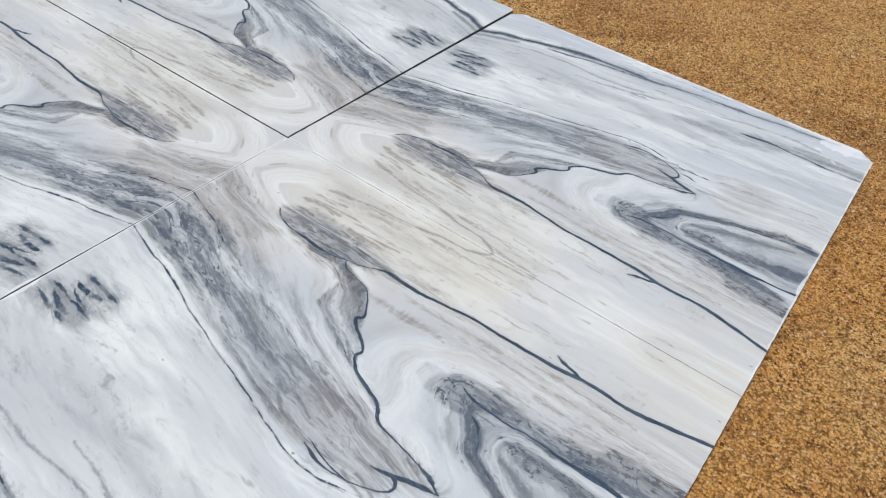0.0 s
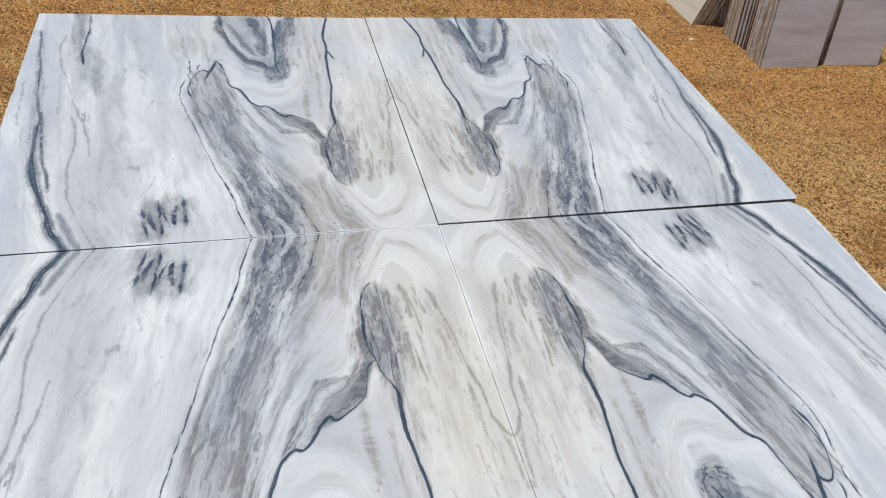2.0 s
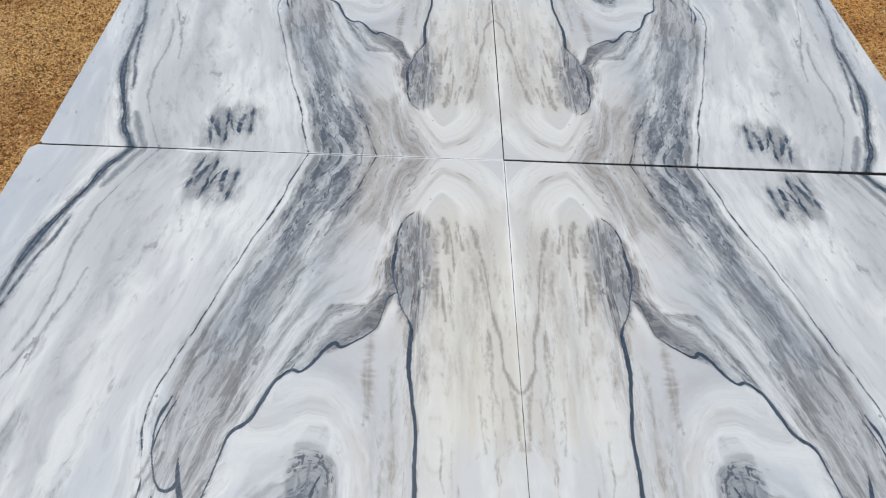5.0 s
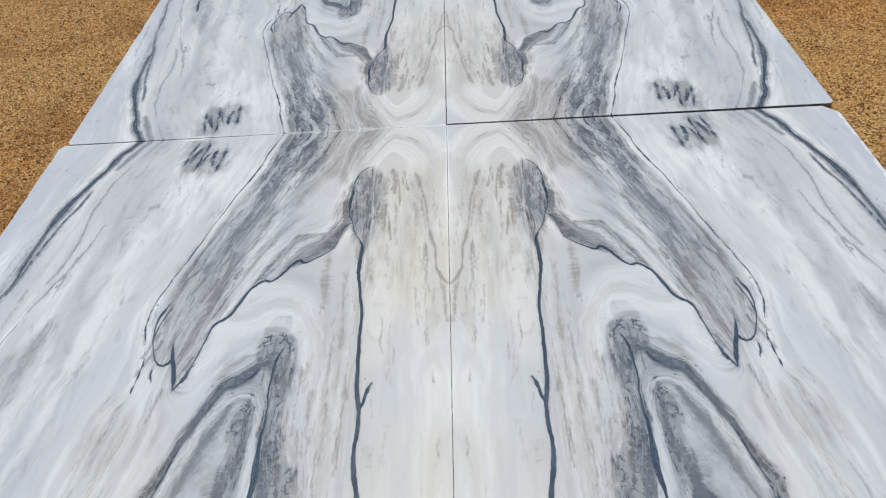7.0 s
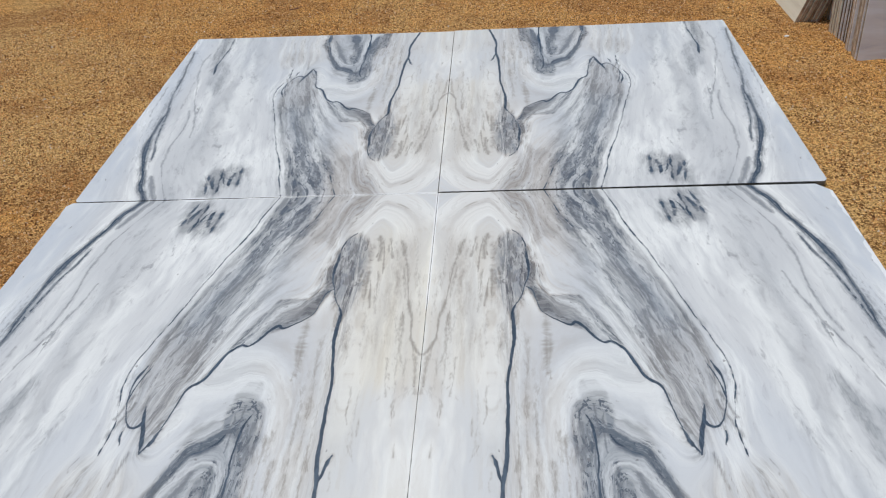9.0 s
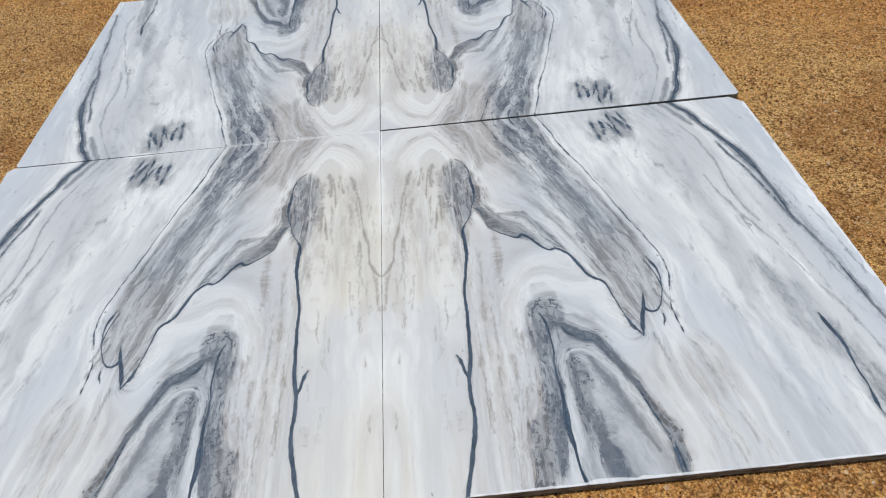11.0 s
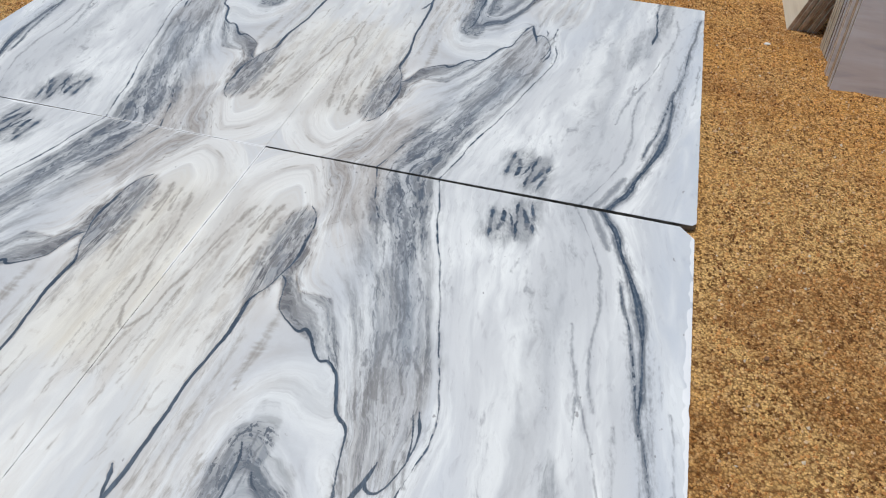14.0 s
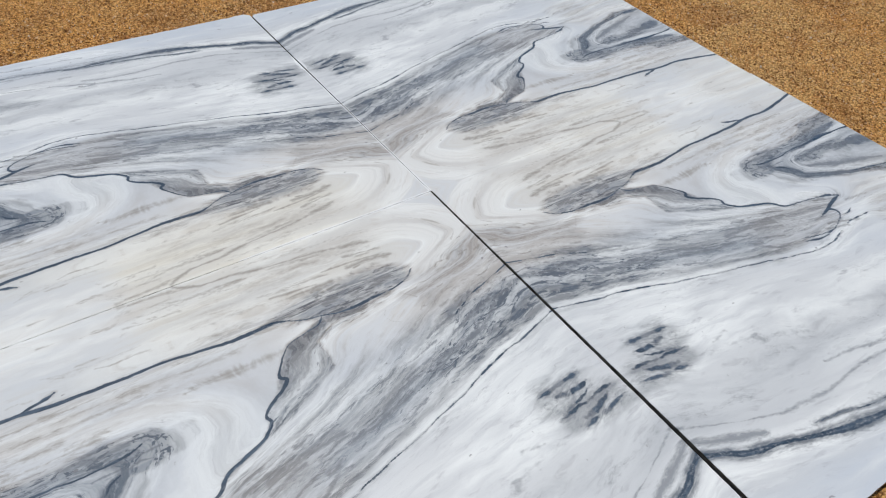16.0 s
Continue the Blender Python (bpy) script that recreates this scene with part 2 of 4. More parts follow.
def value_noise(x, y):
    """Smooth noise in 0..1 over a repeating lattice."""
    xi, yi = np.floor(x).astype(int), np.floor(y).astype(int)
    fx, fy = x - xi, y - yi
    fx, fy = fx * fx * (3 - 2 * fx), fy * fy * (3 - 2 * fy)
    a, b = LATTICE[xi % 256, yi % 256], LATTICE[(xi + 1) % 256, yi % 256]
    c, d = LATTICE[xi % 256, (yi + 1) % 256], LATTICE[(xi + 1) % 256, (yi + 1) % 256]
    return (a * (1 - fx) + b * fx) * (1 - fy) + (c * (1 - fx) + d * fx) * fy


def fractal(x, y, octaves=4):
    total, size, amp = 0.0, 0.0, 1.0
    for o in range(octaves):
        total = total + amp * value_noise(x * 2**o + 17.3 * o, y * 2**o + 5.1 * o)
        size, amp = size + amp, amp * 0.5
    return total / size


def step(lo, hi, x):
    f = np.clip((x - lo) / (hi - lo), 0, 1)
    return f * f * (3 - 2 * f)


def smooth_line(points, n=5):
    """A Catmull-Rom curve through the points."""
    p = np.array(points, float)
    p = np.vstack([2 * p[0] - p[1], p, 2 * p[-1] - p[-2]])
    out = []
    for i in range(1, len(p) - 2):
        for f in np.arange(n) / n:
            a, b, c, d = p[i - 1], p[i], p[i + 1], p[i + 2]
            out.append(0.5 * (2 * b + (c - a) * f + (2 * a - 5 * b + 4 * c - d) * f**2 + (3 * b - 3 * c + d - a) * f**3))
    return np.vstack([out, p[-2]])


def distance_to(line, x, y, closed=False):
    """The distance to a polyline and how far along it the nearest point lies, 0..1."""
    best, where = np.full(x.shape, 1e9), np.zeros(x.shape)
    ends = list(zip(line[:-1], line[1:])) + ([(line[-1], line[0])] if closed else [])
    for i, (a, b) in enumerate(ends):
        d = b - a
        f = np.clip(((x - a[0]) * d[0] + (y - a[1]) * d[1]) / max(d @ d, 1e-12), 0, 1)
        dist = np.hypot(x - a[0] - f * d[0], y - a[1] - f * d[1])
        near = dist < best
        best, where = np.where(near, dist, best), np.where(near, (i + f) / len(ends), where)
    return best, where


def inside(poly, x, y):
    odd = np.zeros(x.shape, bool)
    for (ax, ay), (bx, by) in zip(poly, np.roll(poly, -1, 0)):
        cross = (ay > y) != (by > y)
        odd ^= cross & (x < (bx - ax) * (y - ay) / (by - ay + 1e-12) + ax)
    return odd


def mesh_from(name, verts, faces, material):
    me = bpy.data.meshes.new(name)
    me.from_pydata([tuple(v) for v in verts], [], [tuple(f) for f in faces])
    me.materials.append(material)
    me.update()
    return me


def store(me, name, values, kind="FLOAT"):
    a = me.attributes.new(name, kind, "POINT")
    a.data.foreach_set("value" if kind == "FLOAT" else "vector", np.ascontiguousarray(values, dtype=np.float32).ravel())


# ---------------------------------------------------------------- the ground
def ground_height(x, y):
    z = 0.016 * (fractal(x * 1.3 + 40, y * 1.3 + 40, 3) - 0.5) + 0.010 * (fractal(x * 9 + 60, y * 9 + 60, 3) - 0.5)
    return z + 0.008 * (fractal(x * 24 + 20, y * 24 + 20, 2) - 0.5) - 0.001


def ground():
    near = np.arange(-2.8, 3.6001, 0.018)
    out = np.array([0.05, 0.15, 0.4, 1, 2.5, 6, 15, 40, 120, 400])
    xs = np.concatenate([-2.8 - out[::-1], near, 3.6 + out])
    ys = np.concatenate([-2.8 - out[::-1], near, 3.6 + out])
    x, y = np.meshgrid(xs, ys, indexing="ij")
    z = ground_height(x, y)
    under = np.maximum(np.abs(x) - 1.36, np.abs(y) - 1.50)
    z = np.where(under < 0.12, np.minimum(z, -0.0015) * step(-0.05, 0.12, under) - 0.002 - 0.03 * step(-0.06, -0.2, under), z)
    ny = len(ys)
    idx = np.arange(x.size).reshape(x.shape)
    q = np.stack([idx[:-1, :-1], idx[1:, :-1], idx[1:, 1:], idx[:-1, 1:]], -1).reshape(-1, 4)
    me = mesh_from("ground", np.stack([x, y, z], -1).reshape(-1, 3), q, SAND)
    me.polygons.foreach_set("use_smooth", [True] * len(me.polygons))
    return tagged(new("ground", me), "coarse reddish-brown sandy ground of the yard", "ground", kind="structure")


ground()


# ---------------------------------------------------------------- the four bookmatched slabs
# Courses of the veins and outlines of the grey clouds over one slab: metres out from the
# middle joint and metres away from the cross joint; the four slabs mirror one another.
VEINS = {}
VEINS["leg"] = (0.003, 1, [(0.289, 0.332), (0.295, 0.403), (0.293, 0.462), (0.28, 0.509), (0.269, 0.557), (0.247, 0.596), (0.245, 0.634), (0.245, 0.697), (0.244, 0.733), (0.236, 0.78), (0.229, 0.836), (0.225, 0.879), (0.225, 0.921), (0.224, 0.962), (0.222, 1.011), (0.22, 1.067), (0.218, 1.112), (0.214, 1.147), (0.208, 1.172), (0.208, 1.206), (0.211, 1.254), (0.212, 1.3), (0.206, 1.337), (0.198, 1.379), (0.191, 1.414), (0.18, 1.447), (0.176, 1.476)])
VEINS["leg_spur"] = (0.0028, 1, [(0.187, 1.097), (0.196, 1.124), (0.2, 1.147), (0.208, 1.176)])
VEINS["wave"] = (0.0026, 1, [(0.28, 0.509), (0.301, 0.527), (0.311, 0.566), (0.325, 0.614), (0.347, 0.641), (0.375, 0.661), (0.401, 0.673), (0.415, 0.661), (0.438, 0.685), (0.464, 0.723), (0.482, 0.74), (0.497, 0.734), (0.517, 0.749), (0.536, 0.778), (0.551, 0.82), (0.564, 0.858), (0.577, 0.874), (0.593, 0.884), (0.605, 0.906), (0.61, 0.941), (0.617, 0.978), (0.624, 1.008), (0.63, 1.046), (0.641, 1.072), (0.652, 1.098)])
VEINS["tooth"] = (0.0032, 1, [(0.652, 1.098), (0.662, 1.051), (0.672, 1.014), (0.681, 0.985), (0.689, 0.95)])
VEINS["hook"] = (0.003, 1, [(0.679, 0.991), (0.683, 1.009), (0.695, 1.019), (0.711, 1.016), (0.724, 0.997), (0.736, 0.968), (0.745, 0.938), (0.751, 0.897), (0.75, 0.854), (0.737, 0.811)])
VEINS["spur"] = (0.0035, 0.9, [(0.624, 1.023), (0.633, 1.059), (0.647, 1.084)])
VEINS["outer"] = (0.0017, 0.8, [(0.553, -0.02), (0.563, 0.014), (0.588, 0.098), (0.607, 0.188), (0.628, 0.257), (0.655, 0.339), (0.676, 0.417), (0.7, 0.505), (0.717, 0.575), (0.734, 0.641), (0.751, 0.697), (0.765, 0.746), (0.776, 0.8), (0.779, 0.855), (0.776, 0.898), (0.763, 0.95), (0.749, 0.999), (0.749, 1.037), (0.752, 1.074), (0.753, 1.099)])
VEINS["inner"] = (0.0017, 0.78, [(0.359, -0.02), (0.376, 0.035), (0.396, 0.099), (0.412, 0.154), (0.431, 0.19), (0.448, 0.225)])
VEINS["legb_out"] = (0.0075, 0.9, [(0.454, 1.032), (0.467, 1.06), (0.491, 1.08), (0.511, 1.09), (0.53, 1.103), (0.548, 1.139), (0.565, 1.174), (0.584, 1.221), (0.596, 1.261), (0.606, 1.307), (0.617, 1.344), (0.628, 1.386), (0.632, 1.427), (0.634, 1.481)])
VEINS["legb_in"] = (0.0042, 0.98, [(0.405, 0.977), (0.417, 1.005), (0.423, 1.04), (0.425, 1.095), (0.421, 1.147), (0.418, 1.198), (0.42, 1.246), (0.416, 1.307), (0.415, 1.351), (0.42, 1.393), (0.422, 1.434), (0.433, 1.476)])
VEINS["legb_mid"] = (0.005, 0.58, [(0.507, 1.151), (0.525, 1.194), (0.546, 1.251), (0.56, 1.312), (0.569, 1.349), (0.583, 1.385), (0.597, 1.419)])
VEINS["edge_main"] = (0.0098, 0.97, [(1.031, -0.02), (1.061, 0.04), (1.088, 0.094), (1.108, 0.174), (1.135, 0.255), (1.159, 0.337), (1.173, 0.415), (1.179, 0.488), (1.185, 0.557), (1.185, 0.623), (1.184, 0.698), (1.196, 0.759), (1.208, 0.817), (1.216, 0.903), (1.22, 0.975), (1.224, 1.042), (1.231, 1.114), (1.244, 1.183), (1.249, 1.278), (1.261, 1.365)])
VEINS["edge_b"] = (0.0066, 0.8, [(1.11, 0.285), (1.131, 0.381), (1.149, 0.457), (1.16, 0.528), (1.17, 0.609), (1.176, 0.673), (1.185, 0.746)])
VEINS["edge_c"] = (0.005, 0.55, [(0.998, -0.02), (1.036, 0.071), (1.055, 0.116), (1.073, 0.164)])
VEINS["wedge"] = (0.0046, 0.97, [(1.08, 1.081), (1.086, 1.125), (1.092, 1.168), (1.092, 1.209), (1.089, 1.256), (1.087, 1.302), (1.084, 1.345), (1.083, 1.384)])
VEINS["wedge_low"] = (0.004, 0.5, [(1.083, 1.384), (1.085, 1.427), (1.089, 1.493)])
VEINS["sp1"] = (0.0056, 0.78, [(0.738, 0.083), (0.747, 0.129), (0.753, 0.207)])
VEINS["sp2"] = (0.0058, 0.82, [(0.773, 0.08), (0.779, 0.116), (0.771, 0.172)])
VEINS["sp3"] = (0.007, 0.86, [(0.807, 0.037), (0.815, 0.104), (0.827, 0.2)])
VEINS["sp4"] = (0.0066, 0.82, [(0.847, 0.025), (0.86, 0.093), (0.868, 0.158)])
VEINS["sp5"] = (0.004, 0.3, [(0.853, 0.271), (0.843, 0.329)])
VEINS["sp6"] = (0.0052, 0.8, [(0.786, 0.085), (0.806, 0.13), (0.817, 0.172)])
VEINS["sp7"] = (0.004, 0.25, [(0.889, 0.349), (0.89, 0.388)])
VEINS["sp8"] = (0.005, 0.8, [(0.822, 0.06), (0.845, 0.11), (0.85, 0.15)])
VEINS["hair"] = (0.0017, 0.62, [(0.723, 1.017), (0.721, 1.05), (0.713, 1.072)])
VEINS["s1"] = (0.0035, 0.5, [(0.514, 0.18), (0.531, 0.255), (0.547, 0.346), (0.569, 0.438), (0.599, 0.511)])
VEINS["s2"] = (0.0035, 0.5, [(0.586, 0.439), (0.621, 0.554), (0.632, 0.621)])
VEINS["s3"] = (0.0035, 0.58, [(0.6, 0.619), (0.609, 0.707), (0.632, 0.802)])
VEINS["s4"] = (0.004, 0.5, [(0.459, 0.61), (0.473, 0.649)])
VEINS["thin_a"] = (0.003, 0.42, [(0.954, -0.02), (0.986, 0.055), (1.023, 0.142), (1.051, 0.23), (1.065, 0.329), (1.07, 0.421), (1.062, 0.493), (1.063, 0.562), (1.072, 0.653), (1.086, 0.704)])
VEINS["thin_b"] = (0.004, 0.38, [(1.011, 0.46), (1.023, 0.559), (1.042, 0.651), (1.065, 0.715), (1.089, 0.798), (1.103, 0.854), (1.121, 0.939), (1.146, 1.038), (1.161, 1.111), (1.173, 1.188), (1.173, 1.26), (1.166, 1.327)])
VEINS["c1"] = (0.0046, 0.46, [(0.097, 0.278), (0.085, 0.34), (0.072, 0.4), (0.06, 0.501), (0.052, 0.582), (0.039, 0.646), (0.032, 0.72), (0.014, 0.766), (0.002, 0.779)])
VEINS["c2"] = (0.0042, 0.45, [(0.161, 0.267), (0.149, 0.346), (0.146, 0.436)])
VEINS["c3"] = (0.0042, 0.45, [(0.178, 0.467), (0.171, 0.537), (0.163, 0.59)])
VEINS["arc1"] = (0.0026, 0.36, [(0.096, 0.092), (0.126, 0.067), (0.155, 0.05), (0.178, 0.046), (0.19, 0.052), (0.209, 0.071)])
VEINS["arc2"] = (0.0034, 0.22, [(0.045, 0.16), (0.085, 0.11), (0.125, 0.08), (0.165, 0.068), (0.195, 0.085), (0.225, 0.13)])
VEINS["squiggle"] = (0.0024, 0.46, [(0.229, 0.035), (0.246, 0.07), (0.252, 0.1), (0.27, 0.124)])
VEINS["pink_edge"] = (0.002, 0.36, [(0.318, 0.292), (0.333, 0.278), (0.345, 0.268)])
VEINS["blob"] = (0.0085, 1, [(0.255, 0.578), (0.246, 0.61), (0.244, 0.64), (0.248, 0.668)])
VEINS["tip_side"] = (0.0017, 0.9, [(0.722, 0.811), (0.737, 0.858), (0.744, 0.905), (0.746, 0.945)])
VEINS["under_rim"] = (0.0022, 0.44, [(0.30, 0.43), (0.318, 0.5), (0.35, 0.548), (0.393, 0.549), (0.43, 0.555)])
VEINS["arm_dark_a"] = (0.003, 0.56, [(0.465, 0.11), (0.498, 0.155), (0.523, 0.213), (0.53, 0.261)])
VEINS["arm_dark_b"] = (0.0026, 0.5, [(0.445, 0.19), (0.47, 0.235), (0.49, 0.26)])
VEINS["loop"] = (0.0016, 0.3, [(0.345, 0.36), (0.362, 0.372), (0.385, 0.368), (0.40, 0.35)])
VEINS["core_a"] = (0.0042, 0.46, [(0.135, 0.27), (0.13, 0.31), (0.122, 0.36)])
VEINS["core_b"] = (0.0038, 0.48, [(0.172, 0.25), (0.165, 0.3), (0.163, 0.37)])
VEINS["core_c"] = (0.003, 0.46, [(0.187, 0.43), (0.188, 0.48), (0.184, 0.545)])
VEINS["low1"] = (0.004, 0.35, [(0.755, 1.341), (0.76, 1.383), (0.764, 1.45)])
VEINS["head_rim"] = (0.0018, 0.8, [(0.289, 0.332), (0.286, 0.298), (0.27, 0.252), (0.25, 0.23)])
# Clouds: depth of tone, softness of the rim, share of dark mottling, outline.
CLOUDS = {}
CLOUDS["head"] = (0.72, 0.020, 1.0, [(0.196, 0.40), (0.200, 0.33), (0.207, 0.284), (0.228, 0.238), (0.265, 0.25), (0.294, 0.324), (0.318, 0.417), (0.328, 0.507), (0.335, 0.53), (0.31, 0.545), (0.292, 0.515), (0.275, 0.54), (0.252, 0.60), (0.238, 0.62), (0.222, 0.60), (0.205, 0.52)])
CLOUDS["head_tail"] = (0.30, 0.03, 0.25, [(0.205, 0.48), (0.25, 0.55), (0.246, 0.68), (0.232, 0.82), (0.205, 0.74), (0.185, 0.60)])
CLOUDS["underarm"] = (0.90, 0.009, 0.75, [(0.284, 0.509), (0.315, 0.50), (0.35, 0.549), (0.393, 0.549), (0.436, 0.551), (0.448, 0.588), (0.476, 0.627), (0.502, 0.675), (0.525, 0.741), (0.549, 0.80), (0.575, 0.86), (0.593, 0.884), (0.577, 0.874), (0.564, 0.858), (0.551, 0.82), (0.536, 0.778), (0.517, 0.749), (0.482, 0.74), (0.438, 0.685), (0.401, 0.673), (0.347, 0.641), (0.325, 0.614), (0.311, 0.566)])
CLOUDS["arm"] = (0.56, 0.030, 0.42, [(0.38, -0.03), (0.544, -0.03), (0.589, 0.188), (0.636, 0.339), (0.682, 0.505), (0.716, 0.641), (0.738, 0.72), (0.737, 0.84), (0.744, 0.905), (0.744, 0.95), (0.73, 1.0), (0.695, 1.019), (0.679, 0.991), (0.662, 1.051), (0.652, 1.098), (0.63, 1.046), (0.617, 0.978), (0.605, 0.906), (0.585, 0.86), (0.572, 0.75), (0.556, 0.645), (0.537, 0.54), (0.494, 0.43), (0.45, 0.34), (0.415, 0.25), (0.40, 0.12)])
CLOUDS["arm_core"] = (0.74, 0.034, 0.95, [(0.385, -0.03), (0.538, -0.03), (0.552, 0.10), (0.59, 0.25), (0.625, 0.38), (0.60, 0.42), (0.55, 0.36), (0.50, 0.28), (0.45, 0.23), (0.415, 0.12)])
CLOUDS["arm_mid"] = (0.66, 0.036, 0.6, [(0.55, 0.35), (0.62, 0.40), (0.655, 0.52), (0.675, 0.65), (0.66, 0.72), (0.615, 0.66), (0.585, 0.52)])
CLOUDS["arm_low"] = (0.66, 0.020, 0.55, [(0.575, 0.64), (0.60, 0.66), (0.635, 0.78), (0.645, 0.86), (0.62, 0.84), (0.59, 0.74)])
CLOUDS["arm_inner"] = (0.40, 0.030, 0.20, [(0.42, 0.30), (0.49, 0.40), (0.55, 0.52), (0.58, 0.70), (0.595, 0.86), (0.56, 0.79), (0.515, 0.66), (0.47, 0.55), (0.44, 0.45)])
CLOUDS["pink"] = (0.46, 0.028, 0.26, [(0.205, -0.03), (0.40, -0.03), (0.425, 0.147), (0.45, 0.237), (0.40, 0.262), (0.345, 0.266), (0.318, 0.292), (0.295, 0.221), (0.253, 0.123), (0.217, 0.032)])
CLOUDS["pink_low"] = (0.40, 0.026, 0.22, [(0.39, 0.25), (0.44, 0.24), (0.50, 0.40), (0.55, 0.55), (0.53, 0.57), (0.46, 0.44)])
CLOUDS["legb_cap"] = (0.60, 0.008, 0.15, [(0.395, 0.90), (0.405, 0.872), (0.443, 0.864), (0.466, 0.915), (0.467, 0.965), (0.44, 0.96), (0.405, 0.95)])
CLOUDS["legb_shoulder"] = (0.54, 0.008, 0.10, [(0.465, 1.0), (0.498, 0.992), (0.543, 1.022), (0.565, 1.075), (0.522, 1.075), (0.476, 1.045)])
CLOUDS["legb_outer"] = (0.92, 0.012, 1.5, [(0.452, 0.95), (0.466, 0.95), (0.474, 1.02), (0.50, 1.055), (0.54, 1.064), (0.556, 1.092), (0.566, 1.128), (0.582, 1.163), (0.597, 1.202), (0.606, 1.237), (0.615, 1.284), (0.626, 1.322), (0.646, 1.352), (0.656, 1.387), (0.66, 1.428), (0.651, 1.46), (0.65, 1.484), (0.628, 1.483), (0.631, 1.427), (0.625, 1.386), (0.612, 1.336), (0.599, 1.284), (0.585, 1.237), (0.57, 1.196), (0.547, 1.153), (0.524, 1.103), (0.491, 1.084), (0.464, 1.06), (0.445, 1.03)])
CLOUDS["legb_left"] = (0.82, 0.018, 1.5, [(0.385, 0.94), (0.43, 0.935), (0.45, 0.925), (0.465, 0.955), (0.466, 1.004), (0.444, 1.041), (0.43, 1.077), (0.424, 1.148), (0.42, 1.246), (0.415, 1.351), (0.405, 1.393), (0.399, 1.433), (0.37, 1.459), (0.364, 1.474), (0.306, 1.472), (0.317, 1.444), (0.327, 1.39), (0.332, 1.327), (0.35, 1.312), (0.365, 1.275), (0.375, 1.236), (0.388, 1.197), (0.388, 1.146), (0.379, 1.075), (0.379, 0.999)])
CLOUDS["legb_rim"] = (0.34, 0.02, 0.1, [(0.36, 0.90), (0.39, 0.88), (0.39, 1.0), (0.385, 1.18), (0.36, 1.28), (0.32, 1.36), (0.30, 1.48), (0.28, 1.48), (0.31, 1.32), (0.355, 1.2), (0.36, 1.05)])
CLOUDS["legb_middle"] = (0.84, 0.018, 1.5, [(0.463, 1.114), (0.481, 1.15), (0.5, 1.168), (0.503, 1.234), (0.497, 1.295), (0.489, 1.339), (0.494, 1.396), (0.502, 1.449), (0.505, 1.462), (0.479, 1.459), (0.469, 1.422), (0.46, 1.367), (0.449, 1.308), (0.448, 1.247), (0.453, 1.166)])
CLOUDS["legb_fill"] = (0.46, 0.02, 0.15, [(0.437, 1.059), (0.491, 1.084), (0.524, 1.103), (0.547, 1.153), (0.57, 1.196), (0.599, 1.284), (0.625, 1.386), (0.628, 1.483), (0.427, 1.478), (0.418, 1.351), (0.421, 1.147)])
CLOUDS["wedge"] = (0.50, 0.02, 0.3, [(1.082, 1.1), (1.098, 1.125), (1.116, 1.186), (1.128, 1.243), (1.14, 1.304), (1.146, 1.383), (1.15, 1.51), (1.096, 1.51), (1.088, 1.387), (1.088, 1.316), (1.089, 1.256), (1.088, 1.176)])
CLOUDS["wedge_up"] = (0.32, 0.014, 0.2, [(1.005, 0.83), (1.04, 0.90), (1.07, 0.97), (1.092, 1.081), (1.095, 1.176), (1.082, 1.241), (1.06, 1.222), (1.03, 1.17), (1.013, 1.069), (1.005, 0.982)])
CLOUDS["smear"] = (0.28, 0.05, 0.1, [(0.697, 1.159), (0.764, 1.145), (0.807, 1.261), (0.801, 1.291), (0.728, 1.289), (0.673, 1.24)])
CLOUDS["splat"] = (0.44, 0.03, 0.1, [(0.735, 0.09), (0.78, 0.08), (0.81, 0.03), (0.86, 0.02), (0.875, 0.15), (0.84, 0.22), (0.76, 0.22), (0.735, 0.2)])

SLAB_LENGTH, THICK = 1.489, 0.018


WISPS = random.Random(5)


def wisps(key, count, u_range, v_range, slope, length, half, force, within=None):
    """Fine broken streaks that follow the grain of the stone."""
    made = 0
    while made < count:
        u0, v0 = WISPS.uniform(*u_range), WISPS.uniform(*v_range)
        if within and not inside(np.array(CLOUDS[within][3]), np.array([u0]), np.array([v0]))[0]:
            continue
        span, side = WISPS.uniform(*length), WISPS.uniform(-0.004, 0.004)
        line = [(u0 + slope * span * f + side * math.sin(6 * f + made) + (0.3 * slope * span * f * f), v0 + span * f) for f in (0, 0.25, 0.5, 0.75, 1)]
        VEINS[f"{key}_{made}"] = (WISPS.uniform(*half), WISPS.uniform(*force), line)
        made += 1


wisps("arm_wisp", 46, (0.36, 0.75), (0.0, 1.0), 0.22, (0.025, 0.11), (0.0012, 0.0034), (0.42, 0.60), "arm")
wisps("head_wisp", 12, (0.19, 0.33), (0.24, 0.58), 0.03, (0.015, 0.05), (0.0015, 0.0040), (0.45, 0.60), "head")
wisps("underarm_wisp", 6, (0.28, 0.57), (0.5, 0.88), 0.75, (0.02, 0.04), (0.0012, 0.0026), (0.25, 0.4), "underarm")
wisps("pink_wisp", 22, (0.17, 0.48), (0.0, 0.5), 0.20, (0.015, 0.05), (0.0012, 0.0026), (0.32, 0.5), "pink")
wisps("core_wisp", 26, (0.015, 0.21), (0.24, 0.95), -0.06, (0.06, 0.22), (0.002, 0.0050), (0.20, 0.36))
wisps("core_low", 7, (0.02, 0.2), (0.9, 1.42), -0.03, (0.04, 0.12), (0.0016, 0.0035), (0.2, 0.34))
